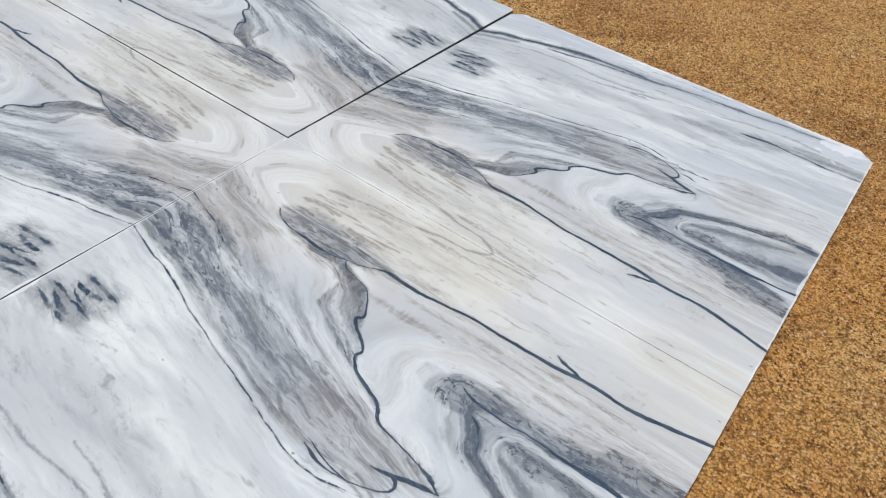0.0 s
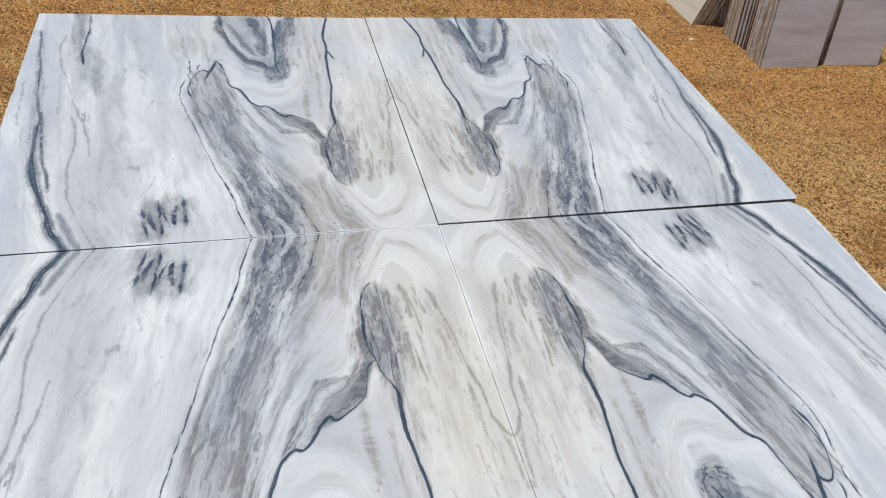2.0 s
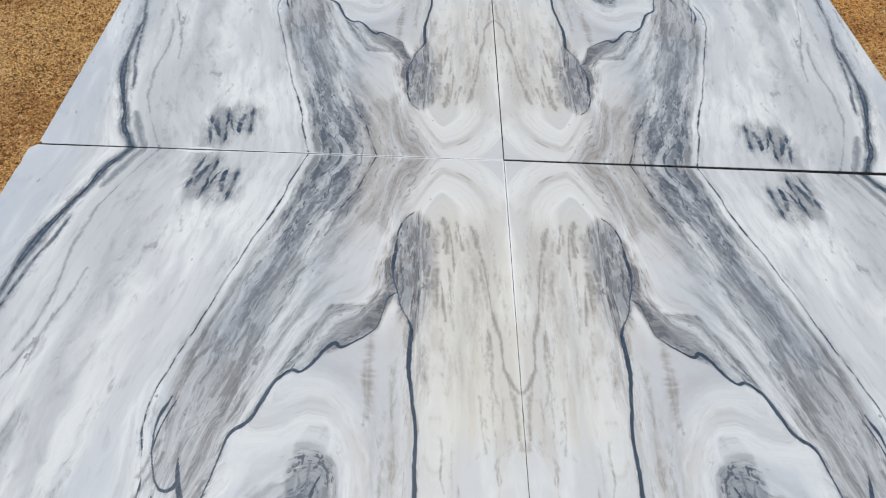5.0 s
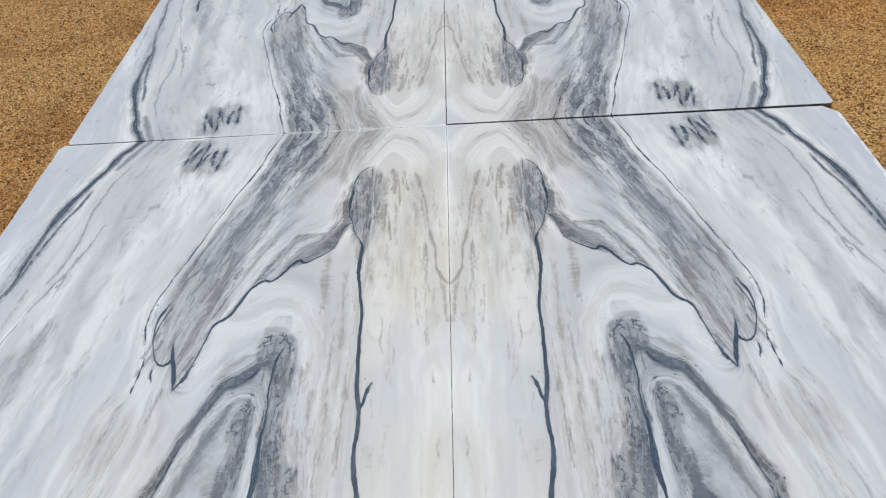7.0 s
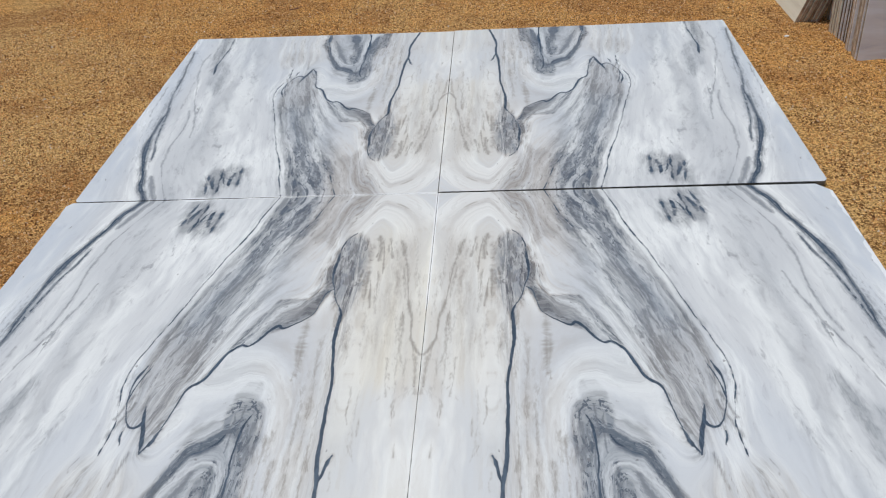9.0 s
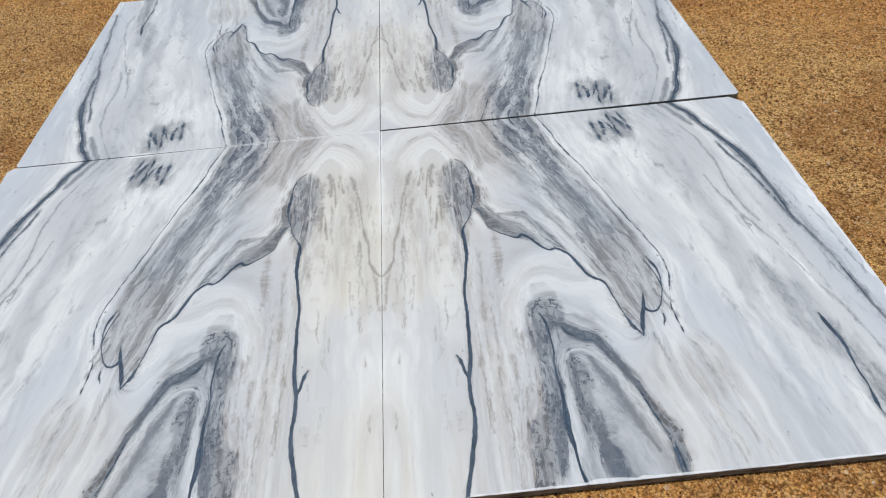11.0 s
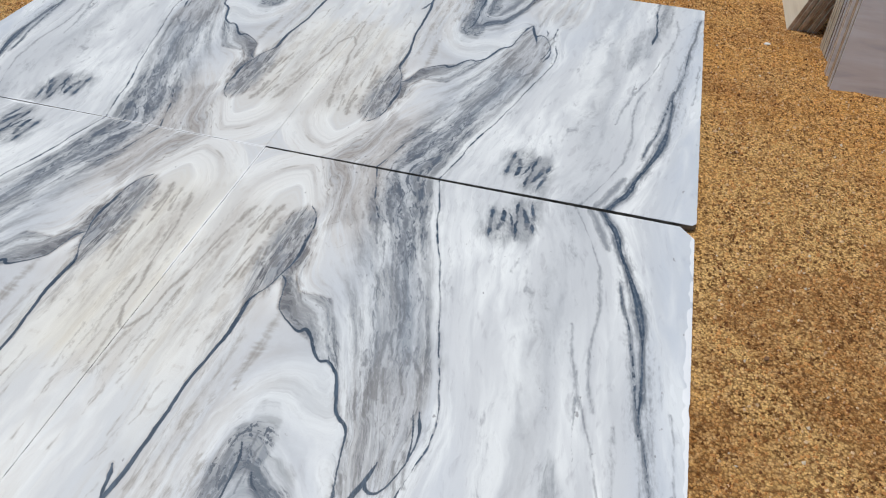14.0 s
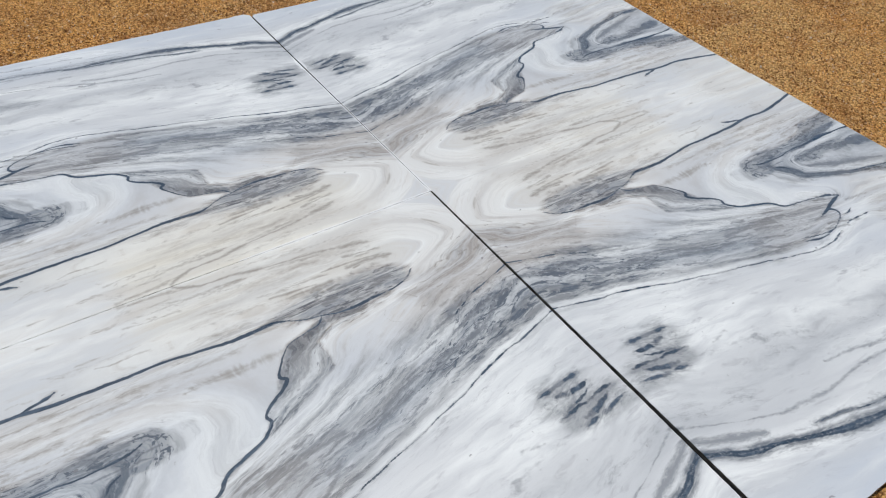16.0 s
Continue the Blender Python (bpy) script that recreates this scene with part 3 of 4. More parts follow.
wisps("side_wisp", 26, (0.235, 0.37), (0.62, 1.4), -0.02, (0.06, 0.24), (0.002, 0.006), (0.22, 0.40))
wisps("calf_wisp", 30, (0.30, 0.52), (0.9, 1.46), 0.02, (0.02, 0.09), (0.0014, 0.0034), (0.42, 0.6), "legb_left")
wisps("calf_inner", 20, (0.44, 0.52), (1.1, 1.46), 0.04, (0.02, 0.09), (0.0014, 0.0034), (0.42, 0.6), "legb_middle")
wisps("tip_curl", 22, (0.0, 0.09), (0.72, 0.90), -0.5, (0.012, 0.03), (0.0012, 0.0026), (0.15, 0.26))
wisps("tip_arch", 12, (0.0, 0.11), (0.74, 0.92), 0.5, (0.012, 0.03), (0.0012, 0.0026), (0.15, 0.24))
wisps("head_dark", 14, (0.17, 0.30), (0.25, 0.48), 0.05, (0.012, 0.035), (0.0022, 0.0045), (0.5, 0.6))
wisps("field_wisp", 30, (0.60, 1.02), (0.02, 1.4), 0.16, (0.06, 0.2), (0.003, 0.008), (0.12, 0.24))
wisps("rim_wisp", 16, (1.0, 1.28), (0.05, 1.3), 0.07, (0.08, 0.3), (0.0016, 0.0040), (0.22, 0.40))
wisps("toe_wisp", 10, (0.66, 0.82), (1.05, 1.35), 0.10, (0.04, 0.12), (0.0016, 0.0035), (0.24, 0.40))


# Lines that the grain of the stone follows, each with its level across the grain.
GUIDES = [(lvl, VEINS[key][2]) for lvl, key in ((0.48, "outer"), (0.86, "edge_main"), (0.05, "leg"), (0.05, "wave"), (0.26, "legb_in"), (0.26, "legb_out"))]
GUIDES.append((0.13, [(0.13, 0.95), (0.15, 0.55), (0.165, 0.3), (0.19, 0.21), (0.22, 0.185), (0.26, 0.2), (0.30, 0.27), (0.325, 0.38), (0.335, 0.48), (0.37, 0.535), (0.43, 0.545), (0.5, 0.64), (0.545, 0.75), (0.585, 0.86), (0.63, 1.0)]))
GUIDES.append((0.21, [(0.0, 0.45), (0.012, 0.25), (0.05, 0.145), (0.1, 0.088), (0.15, 0.05), (0.185, 0.042), (0.215, 0.07), (0.25, 0.12), (0.30, 0.215), (0.34, 0.31), (0.39, 0.39), (0.45, 0.47), (0.51, 0.57), (0.565, 0.7), (0.61, 0.86)]))
GUIDES.append((0.34, [(0.36, -0.03), (0.41, 0.15), (0.45, 0.225), (0.515, 0.35), (0.58, 0.5), (0.625, 0.65), (0.66, 0.8), (0.69, 0.95)]))
GUIDES.append((0.27, [(0.19, -0.03), (0.23, 0.03), (0.28, 0.12), (0.36, 0.26)]))
GUIDES.append((0.62, [(0.72, -0.03), (0.77, 0.3), (0.84, 0.7), (0.9, 1.1), (0.93, 1.52)]))
GUIDES.append((0.74, [(0.9, -0.03), (0.98, 0.3), (1.03, 0.7), (1.06, 1.1), (1.08, 1.52)]))
GUIDES.append((1.05, [(1.24, -0.03), (1.34, 0.5), (1.36, 1.52)]))
GUIDES.append((0.16, [(0.29, 1.5), (0.32, 1.36), (0.37, 1.2), (0.372, 1.0), (0.385, 0.9), (0.425, 0.862), (0.47, 0.93), (0.50, 1.0), (0.555, 1.06), (0.60, 1.2), (0.65, 1.35), (0.67, 1.5)]))
GUIDES.append((0.34, [(0.71, 1.06), (0.735, 1.25), (0.78, 1.52)]))
GUIDES.append((0.33, [(0.492, 1.14), (0.515, 1.22), (0.545, 1.33), (0.56, 1.5)]))
GUIDES.append((0.37, [(0.465, 1.13), (0.475, 1.3), (0.49, 1.5)]))
CELL, LOW = 0.01, (-0.02, -0.04)


def flow_levels():
    """Levels across the grain, spread smoothly between the guide lines."""
    shape = (146, 164)
    gx, gy = np.meshgrid(LOW[0] + CELL * np.arange(shape[0]), LOW[1] + CELL * np.arange(shape[1]), indexing="ij")
    pts = [(p, lvl) for lvl, line in GUIDES for p in smooth_line(line, 14)]
    top, total, held = np.zeros(shape), np.zeros(shape), np.zeros(shape, bool)
    fixed = np.zeros(shape)
    for (px, py), lvl in pts:
        w = 1 / ((gx - px) ** 2 + (gy - py) ** 2 + 1e-4) ** 1.5
        top, total = top + w * lvl, total + w
        i, j = int(round((px - LOW[0]) / CELL)), int(round((py - LOW[1]) / CELL))
        if 0 <= i < shape[0] and 0 <= j < shape[1]:
            held[i, j], fixed[i, j] = True, lvl
    psi = top / total
    for k in range(420):
        pad = np.pad(psi, 1, mode="edge")
        psi = 0.25 * (pad[2:, 1:-1] + pad[:-2, 1:-1] + pad[1:-1, 2:] + pad[1:-1, :-2])
        if k < 412:
            psi = np.where(held, fixed, psi)
    return psi


LEVELS = flow_levels()


def flow_at(u, v):
    x, y = np.clip((u - LOW[0]) / CELL, 0, LEVELS.shape[0] - 1.01), np.clip((v - LOW[1]) / CELL, 0, LEVELS.shape[1] - 1.01)
    i, j = x.astype(int), y.astype(int)
    fx, fy = x - i, y - j
    fx, fy = fx * fx * (3 - 2 * fx) * 0.5 + fx * 0.5, fy * fy * (3 - 2 * fy) * 0.5 + fy * 0.5
    return (LEVELS[i, j] * (1 - fx) + LEVELS[i + 1, j] * fx) * (1 - fy) + (LEVELS[i, j + 1] * (1 - fx) + LEVELS[i + 1, j + 1] * fx) * fy


def pattern(me, u, v, seed, film, cream_gain, spread, sy_near, white_cross):
    """The natural figure of the stone, as fields over the slab."""
    real_u = u
    v = v - 0.024 * step(1.40, 1.489, v)
    u = u - (spread[0] + spread[1] * v) * step(0.86, 1.0, u)
    wu = u + 0.007 * (fractal(u * 28, v * 16, 3) - 0.5) + 0.0014 * (fractal(u * 110 + 9, v * 70, 2) - 0.5)
    wv = v + 0.009 * (fractal(u * 24 + 50, v * 14 + 50, 3) - 0.5) + 0.0014 * (fractal(u * 110 + 70, v * 70, 2) - 0.5)
    pit = step(0.0, 0.05, u - np.interp(v, [0.5, 0.65, 1.49], [0.28, 0.25, 0.18])) * step(0.0, 0.05, v - np.interp(u, [0.28, 0.4, 0.5, 0.6, 0.7], [0.5, 0.68, 0.75, 0.9, 1.05])) * step(0.75, 0.6, u)
    arch = np.sqrt((u - 0.22) ** 2 + (0.95 * np.maximum(0, 0.25 - v)) ** 2)
    core = step(0.35, 0.26, u)
    arch = arch - 0.12 * step(0.26, 0.17, u)
    psi = core * arch + (1 - core) * (0.9 * flow_at(wu, wv) + 0.22 * (u - 0.3))
    psi = psi + 0.030 * (fractal(u * 9, v * 5, 3) - 0.5) + 0.008 * (fractal(u * 40 + 5, v * 26, 3) - 0.5)
    vein, streak, grey = np.zeros(u.shape), np.zeros(u.shape), np.zeros(u.shape)
    mottle = np.zeros(u.shape)
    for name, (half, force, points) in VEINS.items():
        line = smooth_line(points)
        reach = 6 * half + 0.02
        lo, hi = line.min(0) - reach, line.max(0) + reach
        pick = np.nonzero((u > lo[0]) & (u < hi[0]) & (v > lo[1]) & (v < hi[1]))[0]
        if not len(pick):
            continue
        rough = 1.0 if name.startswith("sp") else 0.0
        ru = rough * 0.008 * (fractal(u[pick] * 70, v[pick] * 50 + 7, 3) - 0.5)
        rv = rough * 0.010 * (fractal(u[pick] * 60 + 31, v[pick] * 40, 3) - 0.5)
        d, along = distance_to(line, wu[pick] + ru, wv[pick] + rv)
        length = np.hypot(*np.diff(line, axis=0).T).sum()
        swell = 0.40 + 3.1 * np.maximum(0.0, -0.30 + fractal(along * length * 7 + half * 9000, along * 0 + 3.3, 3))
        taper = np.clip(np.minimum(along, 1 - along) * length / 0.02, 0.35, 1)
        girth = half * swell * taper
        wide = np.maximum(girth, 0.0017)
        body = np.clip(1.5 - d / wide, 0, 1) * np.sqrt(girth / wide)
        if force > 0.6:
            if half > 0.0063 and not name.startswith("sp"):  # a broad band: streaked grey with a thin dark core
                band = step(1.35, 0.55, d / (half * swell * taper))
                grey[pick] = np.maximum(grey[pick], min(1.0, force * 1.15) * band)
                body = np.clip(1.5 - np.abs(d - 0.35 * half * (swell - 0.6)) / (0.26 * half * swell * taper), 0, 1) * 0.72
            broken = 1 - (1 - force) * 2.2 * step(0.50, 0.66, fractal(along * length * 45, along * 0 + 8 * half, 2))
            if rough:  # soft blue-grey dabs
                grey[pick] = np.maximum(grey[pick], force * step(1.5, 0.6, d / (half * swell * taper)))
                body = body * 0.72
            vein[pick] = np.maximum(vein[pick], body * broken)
            streak[pick] = np.maximum(streak[pick], 0.5 * np.clip(1 - d / (4 * half), 0, 1))
        else:
            streak[pick] = np.maximum(streak[pick], force * 1.5 * np.clip(1 - d / (2.6 * half * swell), 0, 1))
    for name, (force, soft, dark, points) in CLOUDS.items():
        poly = np.array(points)
        lo, hi = poly.min(0) - 0.1, poly.max(0) + 0.1
        pick = np.nonzero((u > lo[0]) & (u < hi[0]) & (v > lo[1]) & (v < hi[1]))[0]
        d, _ = distance_to(poly, wu[pick], wv[pick], True)
        d = np.where(inside(poly, wu[pick], wv[pick]), d, -d)
        d = d + soft * 1.5 * (fractal(u[pick] * 40, v[pick] * 18, 4) - 0.5) + soft * 1.2 * (fractal(psi[pick] * 60, v[pick] * 5, 3) - 0.5)
        body = step(-1.3 * soft, 0.7 * soft, d)
        grey[pick] = np.maximum(grey[pick], force * body)
        mottle[pick] = np.maximum(mottle[pick], dark * body)
    # the pale seam that runs along the inner side of the outer vein
    course = smooth_line(VEINS["outer"][2])
    gap = 0.96 * (np.interp(v, course[:, 1], course[:, 0]) - wu)
    seam = step(0.002, 0.006, gap) * step(0.022, 0.013, gap) * step(1.0, 0.75, v) * (0.55 + 0.7 * fractal(v * 22, v * 0 + 2, 2))
    grey, mottle = grey * (1 - 0.72 * np.minimum(seam, 1)), mottle * (1 - 0.9 * np.minimum(seam, 1))
    # broad pale drifts that have no sharp outline
    grey = np.maximum(grey, 0.20 * step(0.16, 0.02, np.abs(u - 0.34 - 0.06 * np.sin(v * 5))) * step(0.6, 0.9, v))
    grey = np.maximum(grey, 0.24 * step(0.08, 0.0, np.abs(u - 0.25)) * step(0.5, 0.8, v))
    grey = np.maximum(grey, 0.26 * step(0.09, 0.02, np.abs(u - 0.11)) * step(0.2, 0.3, v) * step(0.9, 0.7, v))
    grey = np.maximum(grey, 0.22 * step(0.10, 0.02, np.abs(u - 0.46 - 0.3 * (v - 0.6))) * step(0.40, 0.52, v) * step(0.85, 0.7, v))
    grey = np.maximum(grey, 0.16 * step(0.1, 0.0, np.abs(u - 0.95)) )
    grey = np.maximum(grey, 0.20 * step(0.16, 0.05, np.abs(u - 0.46 - 0.35 * (v - 0.8))) * step(0.62, 0.75, v) * step(1.1, 0.95, v))
    cream = cream_gain * step(0.33, 0.10, u + 0.08 * (fractal(u * 6, v * 4, 3) - 0.5)) * step(0.04, 0.3, v)
    cream = np.maximum(cream, 0.35 * cream_gain * step(0.2, 0.05, np.abs(u - 0.72)) * step(1.0, 1.25, v))
    cream = cream * (1 - 0.75 * step(0.84, 0.95, v) * step(1.30, 1.12, v) * step(0.22, 0.10, u))
    blue = np.maximum(step(1.12, 1.26, u), 0.5 * step(0.62, 0.45, np.abs(u - 0.52) + 0.5 * np.abs(v - 1.3)))
    warm = step(0.50, 0.34, u) * (1 - step(0.36, 0.40, u) * step(0.83, 0.88, v))
    warm = np.maximum(warm * (1 - 0.6 * step(0.5, 0.7, grey)), 0.42 * step(0.60, 0.80, v) * step(0.16, 0.06, np.abs(u - 0.66)) * step(1.12, 1.05, v))
    warm = np.maximum(warm, 0.8 * step(0.2, 0.06, np.abs(u - 0.74)) * step(1.05, 1.2, v))
    rim = np.minimum(2.2 * (1.30 - real_u), (6.0 - 3.4 * step(0.16, 0.06, np.abs(u - 0.46))) * (SLAB_LENGTH - 0.024 - v))
    worn = film * step(0.075, 0.0, rim) * (0.12 + 1.05 * fractal(u * 19 + seed, v * 19 + seed, 3))
    worn = np.maximum(worn, film * step(0.25, 0.02, np.hypot((real_u - 1.26) * 1.1, v - 1.44) + 0.16 * (fractal(u * 22 + 3, v * 22, 3) - 0.5)) * (0.28 + 0.75 * fractal(u * 16 + 3, v * 16, 3)))
    flake = fractal(u * 90 + seed, v * 90 + seed, 3)
    lip = step(0.0062, 0.0034, real_u) * step(0.75, 0.45, v) * (sy_near > 0) + step(0.0065, 0.0028, v) * white_cross * step(0.95, 0.8, u)
    worn = np.maximum(worn, lip * step(0.16, 0.28, flake))
    worn = np.maximum(worn, white_cross * step(1.1, 0.9, np.hypot((u - 0.87) / 0.05, v / 0.012) + 0.6 * (flake - 0.5)))
    worn = np.where(rim < 0.010, worn + 0.1 * film, worn)
    for key, values in (("vein", vein), ("streak", streak), ("grey", grey), ("cream", cream), ("blue", blue), ("worn", worn), ("warm", warm), ("mottle", mottle)):
        store(me, key, values)
    calm = 1 - 0.35 * pit - 0.32 * step(0.36, 0.20, np.hypot(u - 0.14, (v - 0.10) * 1.1)) - 0.62 * step(0.19, 0.09, u + 0.06 * (fractal(u * 8, v * 6, 3) - 0.5)) * step(0.86, 0.98, v) * step(1.32, 1.18, v)
    store(me, "calm", calm)
    zero = np.zeros(u.shape)
    store(me, "flow", np.stack([psi, v, zero], -1), "FLOAT_VECTOR")
    store(me, "flat", np.stack([u, v, zero], -1), "FLOAT_VECTOR")


def slab(sx, sy, top, inner, cross, width, width_far, cuts, seed, film, cream_gain, spread, skew, far_skew, pitch, label):
    """One slab in the quarter (sx, sy): inner and cross are its distances from the two joints,
    cuts the chamfers of the outer corners at the cross joint and at the far end."""
    lip = 0.0009
    us = np.concatenate([[0], np.linspace(lip / width, 1 - lip / width, int(width / pitch)), [1]])
    vs = np.concatenate([[0], np.linspace(lip / SLAB_LENGTH, 1 - lip / SLAB_LENGTH, int(SLAB_LENGTH / pitch)), [1]])
    a, b = np.meshgrid(us, vs, indexing="ij")
    wide = width + (width_far - width) * b
    v = cross + (SLAB_LENGTH - cross) * b
    edge = 0.0014 * (fractal(v * 60 + seed, v * 0 + seed, 3) - 0.5) + 0.0025 * step(0.68, 0.85, fractal(v * 25 + 3 * seed, v * 0 + seed, 2))
    trim = np.maximum(np.maximum(0, cuts[0] - b * SLAB_LENGTH) * 0.9, np.maximum(0, cuts[1] - (1 - b) * SLAB_LENGTH) * 0.9)
    u = inner + (wide - inner) * a - (trim + edge) * step(0.85, 1.0, a)
    u = u + 0.0012 * (fractal(v * 70 + 2 * seed, v * 0, 3) - 0.5) * step(0.06, 0.0, a)
    v = v + skew * u * (1 - b) ** 3 + far_skew * u * b ** 3
    v = v + 0.0014 * (fractal(u * 60 + seed, u * 0 + 9, 3) - 0.5) * (step(0.06, 0.0, b) + step(0.94, 1.0, b))
    n, k = a.shape
    z = np.full(a.shape, top)
    rim = np.minimum(np.minimum(a, 1 - a), np.minimum(b, 1 - b))
    z = z - np.where(rim < 1e-6, 0.0010, 0) + 0.0008 * (fractal(u * 5 + seed, v * 5, 2) - 0.5)
    idx = np.arange(a.size).reshape(a.shape)
    q = np.stack([idx[:-1, :-1], idx[1:, :-1], idx[1:, 1:], idx[:-1, 1:]], -1).reshape(-1, 4)
    ring = np.concatenate([idx[:, 0], idx[-1, 1:], idx[-2::-1, -1], idx[0, -2:0:-1]])
    verts = np.stack([sx * u, sy * v, z], -1).reshape(-1, 3)
    low = verts[ring].copy()
    low[:, 2] = top - THICK
    base = len(verts)
    m = len(ring)
    i = np.arange(m)
    j = (i + 1) % m
    side = np.stack([ring[j], ring[i], base + i, base + j], -1)
    faces = q.tolist() + side.tolist() + [list(range(base + m - 1, base - 1, -1))]
    if sx * sy < 0:
        faces = [f[::-1] for f in faces]
    me = mesh_from("marble_slab", np.vstack([verts, low]), faces, MARBLE)
    me.materials.append(EDGE)
    ids = np.zeros(len(me.polygons), dtype=np.int32)
    ids[len(q):] = 1
    me.polygons.foreach_set("material_index", ids)
    full_u = np.concatenate([u.ravel(), u.ravel()[ring]])
    full_v = np.concatenate([v.ravel(), v.ravel()[ring]])
    pattern(me, full_u, full_v, seed, film, cream_gain, spread, -sy, 1.0 if sx < 0 else 0.0)
    me.validate()
    return tagged(new("marble_slab", me), label, "marble slab", group="bookmatched marble slabs")


slab(1, -1, 0.0200, 0.0009, 0.0016, 1.303, 1.300, (0.045, 0.05), 11.0, 1.0, 0.40, (0.004, 0.010), 0.0046, 0.0, 0.00235,
     "white marble slab with blue-grey veins and pale film along its edges")
slab(-1, -1, 0.0198, 0.0002, 0.0003, 1.345, 1.335, (0.02, 0.03), 23.0, 0.25, 0.70, (0.020, 0.005), 0.0008, 0.0, 0.00235,
     "white marble slab with blue-grey veins and a cream middle")
slab(1, 1, 0.0232, 0.0012, 0.0012, 1.307, 1.322, (0.012, 0.0), 37.0, 0.15, 0.4, (0.018, 0.022), 0.0005, -0.012, 0.0033,
     "white marble slab with blue-grey veins, lying on sand behind a dark joint")
slab(-1, 1, 0.0200, 0.0012, 0.0003, 1.326, 1.354, (0.012, 0.0), 51.0, 0.2, 0.4, (0.022, 0.028), 0.0030, 0.038, 0.0033,
     "white marble slab with blue-grey veins and a chipped cross joint")


# ---------------------------------------------------------------- panels stacked on edge behind
def panel_mesh(width, height, thick, material, ends):
    bm = bmesh.new()
    bmesh.ops.create_cube(bm, size=1.0)
    for p in bm.verts:
        p.co = Vector((p.co.x * width, p.co.y * thick, (p.co.z + 0.5) * height))
    bmesh.ops.bevel(bm, geom=list(bm.edges), offset=0.0015, segments=1, affect="EDGES")
    for f in bm.faces:
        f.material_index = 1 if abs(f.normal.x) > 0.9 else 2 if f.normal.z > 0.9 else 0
    me = bpy.data.meshes.new("marble_panel")
    bm.to_mesh(me)
    bm.free()
    for layer in (material, ends, SHADED_BROWN if material is SHADED_BROWN else SUNLIT_TOPS):
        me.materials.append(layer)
    return me


def panel_row(base, facing, count, gap, lean, width, height, thick, material, label, group, seed, uneven=0.006, ends=SAWN):
    """Panels on edge one behind another; base is the foot of the front one's middle, facing the degrees it is turned."""
    rng = random.Random(seed)
    mesh = panel_mesh(width, height, thick, material, ends)
    depth = 0.0
    for k in range(count):
        turn = pose(base[0], base[1], 0.0, 0, 0, facing + rng.uniform(-0.8, 0.8))
        tilt = lean + rng.uniform(-0.35, 0.35)
        lift = 0.5 * thick * math.sin(radians(abs(tilt)))
        ob = new("marble_panel", mesh)
        ob.matrix_world = turn @ pose(rng.uniform(-uneven, uneven) if k else 0.0, depth + thick / 2, lift - 0.004, -tilt, 0, 0)
        tagged(ob, label, "marble panel", group=group)
        depth += thick + gap * rng.uniform(0.5, 1.6)


# the first row: a tight pack, a hole, and three more panels behind it
panel_row((1.928, 0.982), 0, 7, 0.003, 10, 0.305, 0.575, 0.016, PALE, "grey marble panel on edge in a leaning stack", "panels of the first stack", 3)
panel_row((1.945, 1.122), 0, 4, 0.004, 10, 0.305, 0.572, 0.016, PALE, "grey marble panel with a brown end darkened as shade, set back", "panels of the first stack", 12, ends=SHADED_ENDS)
panel_row((1.939, 1.204), 0, 2, 0.008, 10, 0.305, 0.570, 0.016, PALE, "grey marble panel with a brown end darkened as shade, set back", "panels of the first stack", 13, ends=SHADED_ENDS)
panel_row((1.933, 1.252), 0, 5, 0.0045, 10.3, 0.305, 0.575, 0.016, IVORY, "ivory marble panel on edge behind the recess", "panels of the first stack", 4)
panel_row((1.979, 1.352), 0, 9, 0.002, 10.3, 0.305, 0.575, 0.016, PALE, "grey marble panel on edge at the back of the stack", "panels of the first stack", 14)
panel_row((2.283, 0.994), -2, 20, 0.002, 10.5, 0.305, 0.575, 0.016, PALE, "grey marble panel on edge in the second stack", "panels of the second stack", 5)
# a pack that leans across against the first row
panel_row((1.659, 1.614), -91, 6, 0.004, 17, 0.330, 0.57, 0.016, IVORY, "ivory marble panel leaning on the stack of grey panels", "panels leaning on the stack", 6)
# two packs further along the yard, each a grey panel before ones coloured as in shade
panel_row((2.612, -0.550), -91, 1, 0.0, 12, 0.490, 0.56, 0.016, PALE, "grey marble panel leaning in front of panels darkened for shade", "panels of the third stack", 7)
panel_row((2.632, -0.548), -91, 6, 0.002, 12, 0.484, 0.56, 0.018, SHADED_BROWN, "panel coloured dark brown for shade, leaning behind a grey one", "panels of the third stack", 8, ends=SHADED_ENDS)
panel_row((2.800, 0.540), -91, 1, 0.0, 12, 0.305, 0.56, 0.016, PALE, "grey marble panel leaning in front of panels darkened for shade", "panels of the fourth stack", 9)
panel_row((2.820, 0.542), -91, 6, 0.002, 12, 0.300, 0.56, 0.018, SHADED_BROWN, "panel coloured dark brown for shade, leaning behind a grey one", "panels of the fourth stack", 10, ends=SHADED_ENDS)


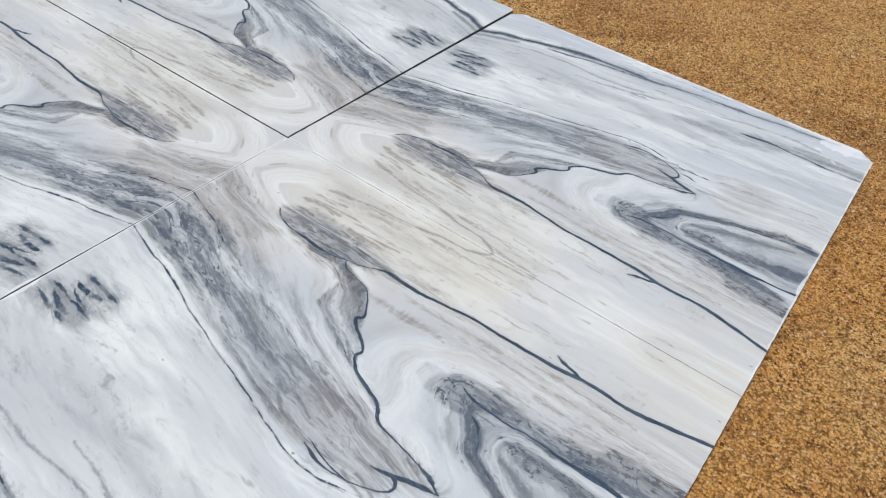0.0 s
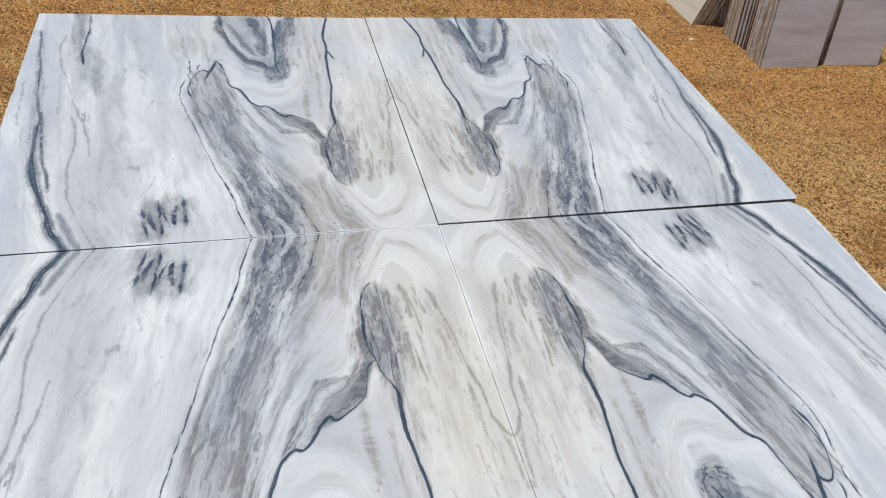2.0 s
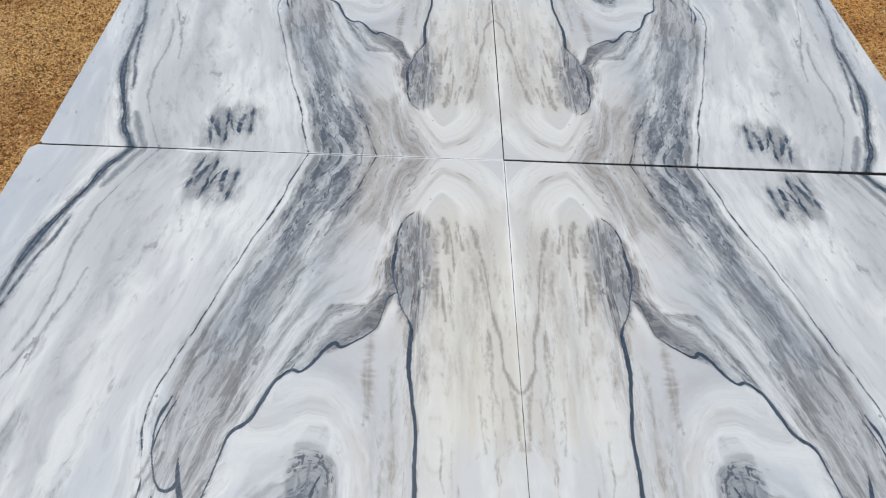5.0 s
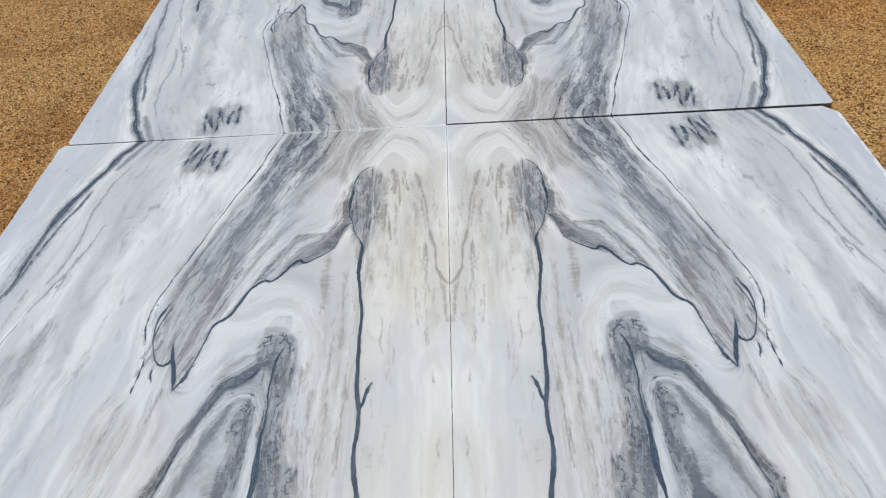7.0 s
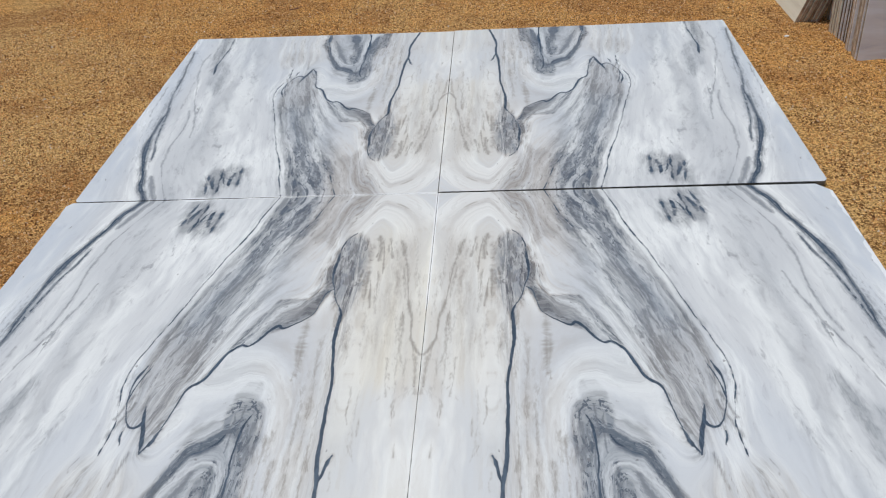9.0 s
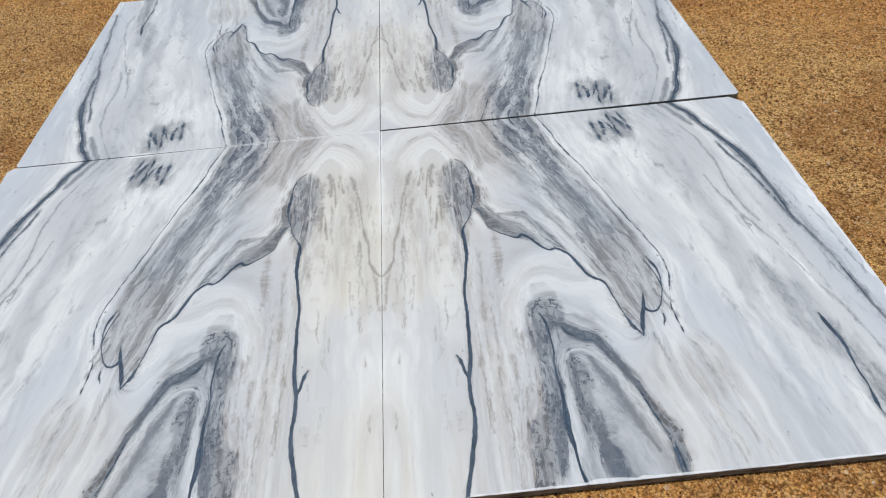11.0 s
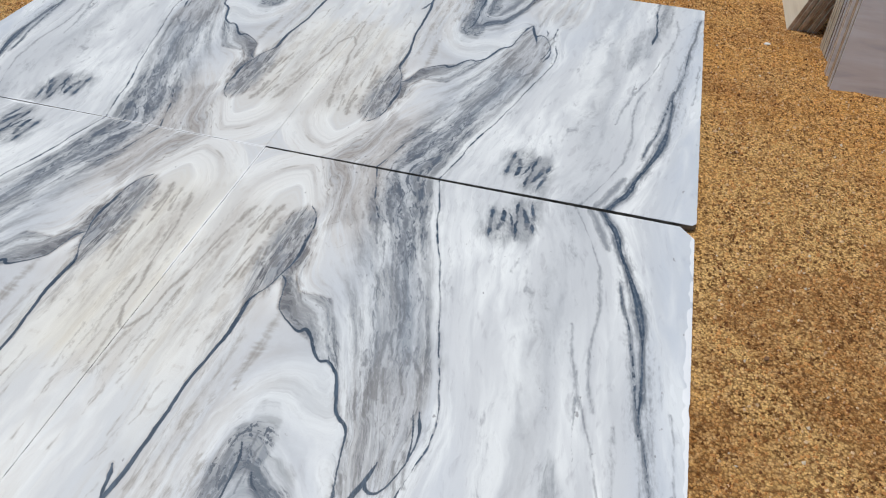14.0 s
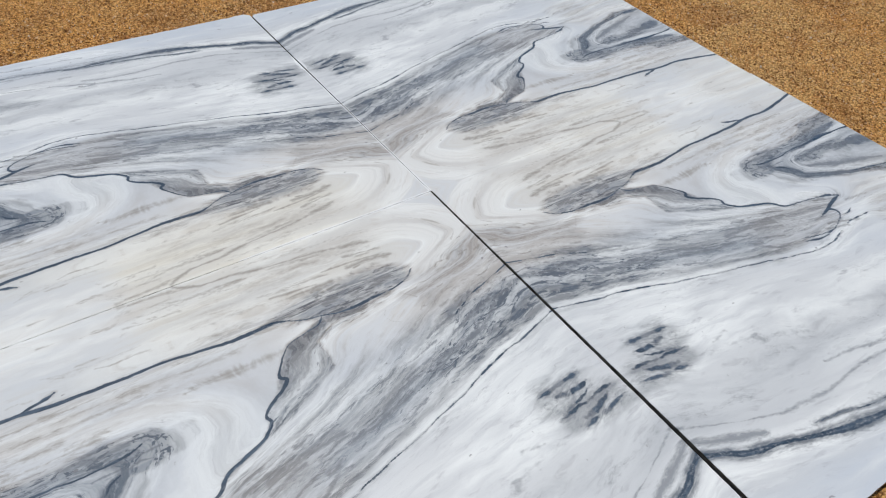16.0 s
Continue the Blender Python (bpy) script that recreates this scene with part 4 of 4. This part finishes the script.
# ---------------------------------------------------------------- loose grit and chips on the sand
def grit(count):
    rng = np.random.default_rng(21)
    x, y = rng.uniform(-2.5, 3.3, count * 2), rng.uniform(-2.0, 3.3, count * 2)
    keep = np.nonzero(np.maximum(np.abs(x) - 1.352, np.abs(y) - 1.495) > 0.0)[0][:count]
    x, y = x[keep], y[keep]
    n = len(x)
    size = 0.0018 + 0.0034 * rng.random(n) ** 2.0 + 0.0024 * rng.random(n) ** 20
    z = ground_height(x, y) + size * 0.25
    under = np.maximum(np.abs(x) - 1.36, np.abs(y) - 1.50)
    z = np.where(under < 0.12, -0.003 + size * 0.3, z)
    cap_v = np.array([(1, 0, -0.3), (-1, 0, -0.3), (0, 1, -0.3), (0, -1, -0.3), (0, 0, 1)], float)
    cap_f = np.array([(0, 2, 4), (2, 1, 4), (1, 3, 4), (3, 0, 4)])
    turn = rng.uniform(0, 6.283, n)
    v = cap_v[None] * (size[:, None] * rng.uniform(0.6, 1.35, (n, 3)))[:, None, :]
    v = v + rng.normal(0, 0.12, v.shape) * size[:, None, None]
    c, s = np.cos(turn)[:, None], np.sin(turn)[:, None]
    v = np.stack([v[..., 0] * c - v[..., 1] * s + x[:, None], v[..., 0] * s + v[..., 1] * c + y[:, None], v[..., 2] * 1.1 + z[:, None]], -1)
    f = cap_f[None] + 5 * np.arange(n)[:, None, None]
    me = mesh_from("sand_grit", v.reshape(-1, 3), f.reshape(-1, 3).tolist(), GRAIN)
    return tagged(new("sand_grit", me), "loose coarse brown and tan grit on the sand", "grit", kind="stuff")


grit(160000)


def chip(name, x, y, size, material, label, seed):
    rng = random.Random(seed)
    bm = bmesh.new()
    bmesh.ops.create_icosphere(bm, subdivisions=2, radius=1.0)
    for p in bm.verts:
        p.co *= rng.uniform(0.75, 1.15)
        p.co = Vector((p.co.x * size[0], p.co.y * size[1], p.co.z * size[2]))
    me = bpy.data.meshes.new(name)
    bm.to_mesh(me)
    bm.free()
    me.materials.append(material)
    ob = new(name, me)
    ob.matrix_world = pose(x, y, size[2] * 0.3, 0, 0, rng.uniform(0, 180))
    return tagged(ob, label, "stone chip")


def plain(name, color):
    m = Nodes(name)
    pos = m.add("NewGeometry").outputs["Position"]
    n = m.noise(pos, 160.0, 4, 0.6)
    m.bump(n, 0.5, 0.002)
    return m.finish(m.mix(n, [0.75 * k for k in color], color), 0.8)


WHITE_CHIP, DARK_CHIP = plain("white_chip", (0.85, 0.84, 0.80)), plain("dark_pebble", (0.20, 0.105, 0.05))
chip("stone_chip", 1.570, 1.285, (0.015, 0.010, 0.005), WHITE_CHIP, "white marble chip lying on brown sand", 1)
chip("stone_chip", 2.070, 0.880, (0.008, 0.006, 0.004), WHITE_CHIP, "small white marble chip lying on brown sand", 2)
for k, (x, y) in enumerate(((1.72, -0.62), (2.02, 0.22), (1.62, 0.10), (1.70, 0.55), (2.3, -0.2), (1.48, -0.42), (-1.9, 0.5), (-1.7, 1.1), (0.4, 2.2), (-0.6, 1.9))):
    chip("pebble", x, y, (0.008, 0.0055, 0.004), DARK_CHIP, "small dark brown pebble lying on the sand", 10 + k)
chip("stone_chip", -1.42, 1.69, (0.011, 0.006, 0.004), WHITE_CHIP, "pale marble chip lying on brown sand", 3)
chip("stone_chip", -1.38, 1.70, (0.007, 0.004, 0.003), WHITE_CHIP, "pale marble chip lying on brown sand", 4)


def twig(x, y, length, turn, label):
    """A thin dry stick, bent and tapering, with one short side shoot."""
    bm = bmesh.new()
    for start, along, thick in ((Vector((0, 0, 0)), Vector((1, 0, 0)), 0.0028), (Vector((0.35 * length, 0.001, 0)), Vector((0.45, 0.22, 0.05)), 0.0018)):
        rings = []
        for k in range(7):
            f = k / 6
            mid = start + along * (length * f) + Vector((0, 0.006 * math.sin(3 * f), 0.002 * math.sin(5 * f)))
            r = thick * (1 - 0.6 * f)
            rings.append([bm.verts.new(mid + Vector((0, r * math.cos(a), r * math.sin(a)))) for a in (0, 1.05, 2.09, 3.14, 4.19, 5.24)])
        for a, b in zip(rings, rings[1:]):
            for i in range(6):
                bm.faces.new((a[i], a[(i + 1) % 6], b[(i + 1) % 6], b[i]))
        bm.faces.new(rings[0][::-1])
        bm.faces.new(rings[-1])
    me = bpy.data.meshes.new("twig")
    bm.to_mesh(me)
    bm.free()
    me.materials.append(plain("dry_twig", (0.24, 0.11, 0.07)))
    ob = new("twig", me)
    ob.matrix_world = pose(x, y, float(ground_height(np.array([x]), np.array([y]))[0]) + 0.002, 0, 0, turn)
    return tagged(ob, label, "twig")


twig(-0.965, 1.96, 0.10, 18, "thin reddish-brown dry twig lying on sand")
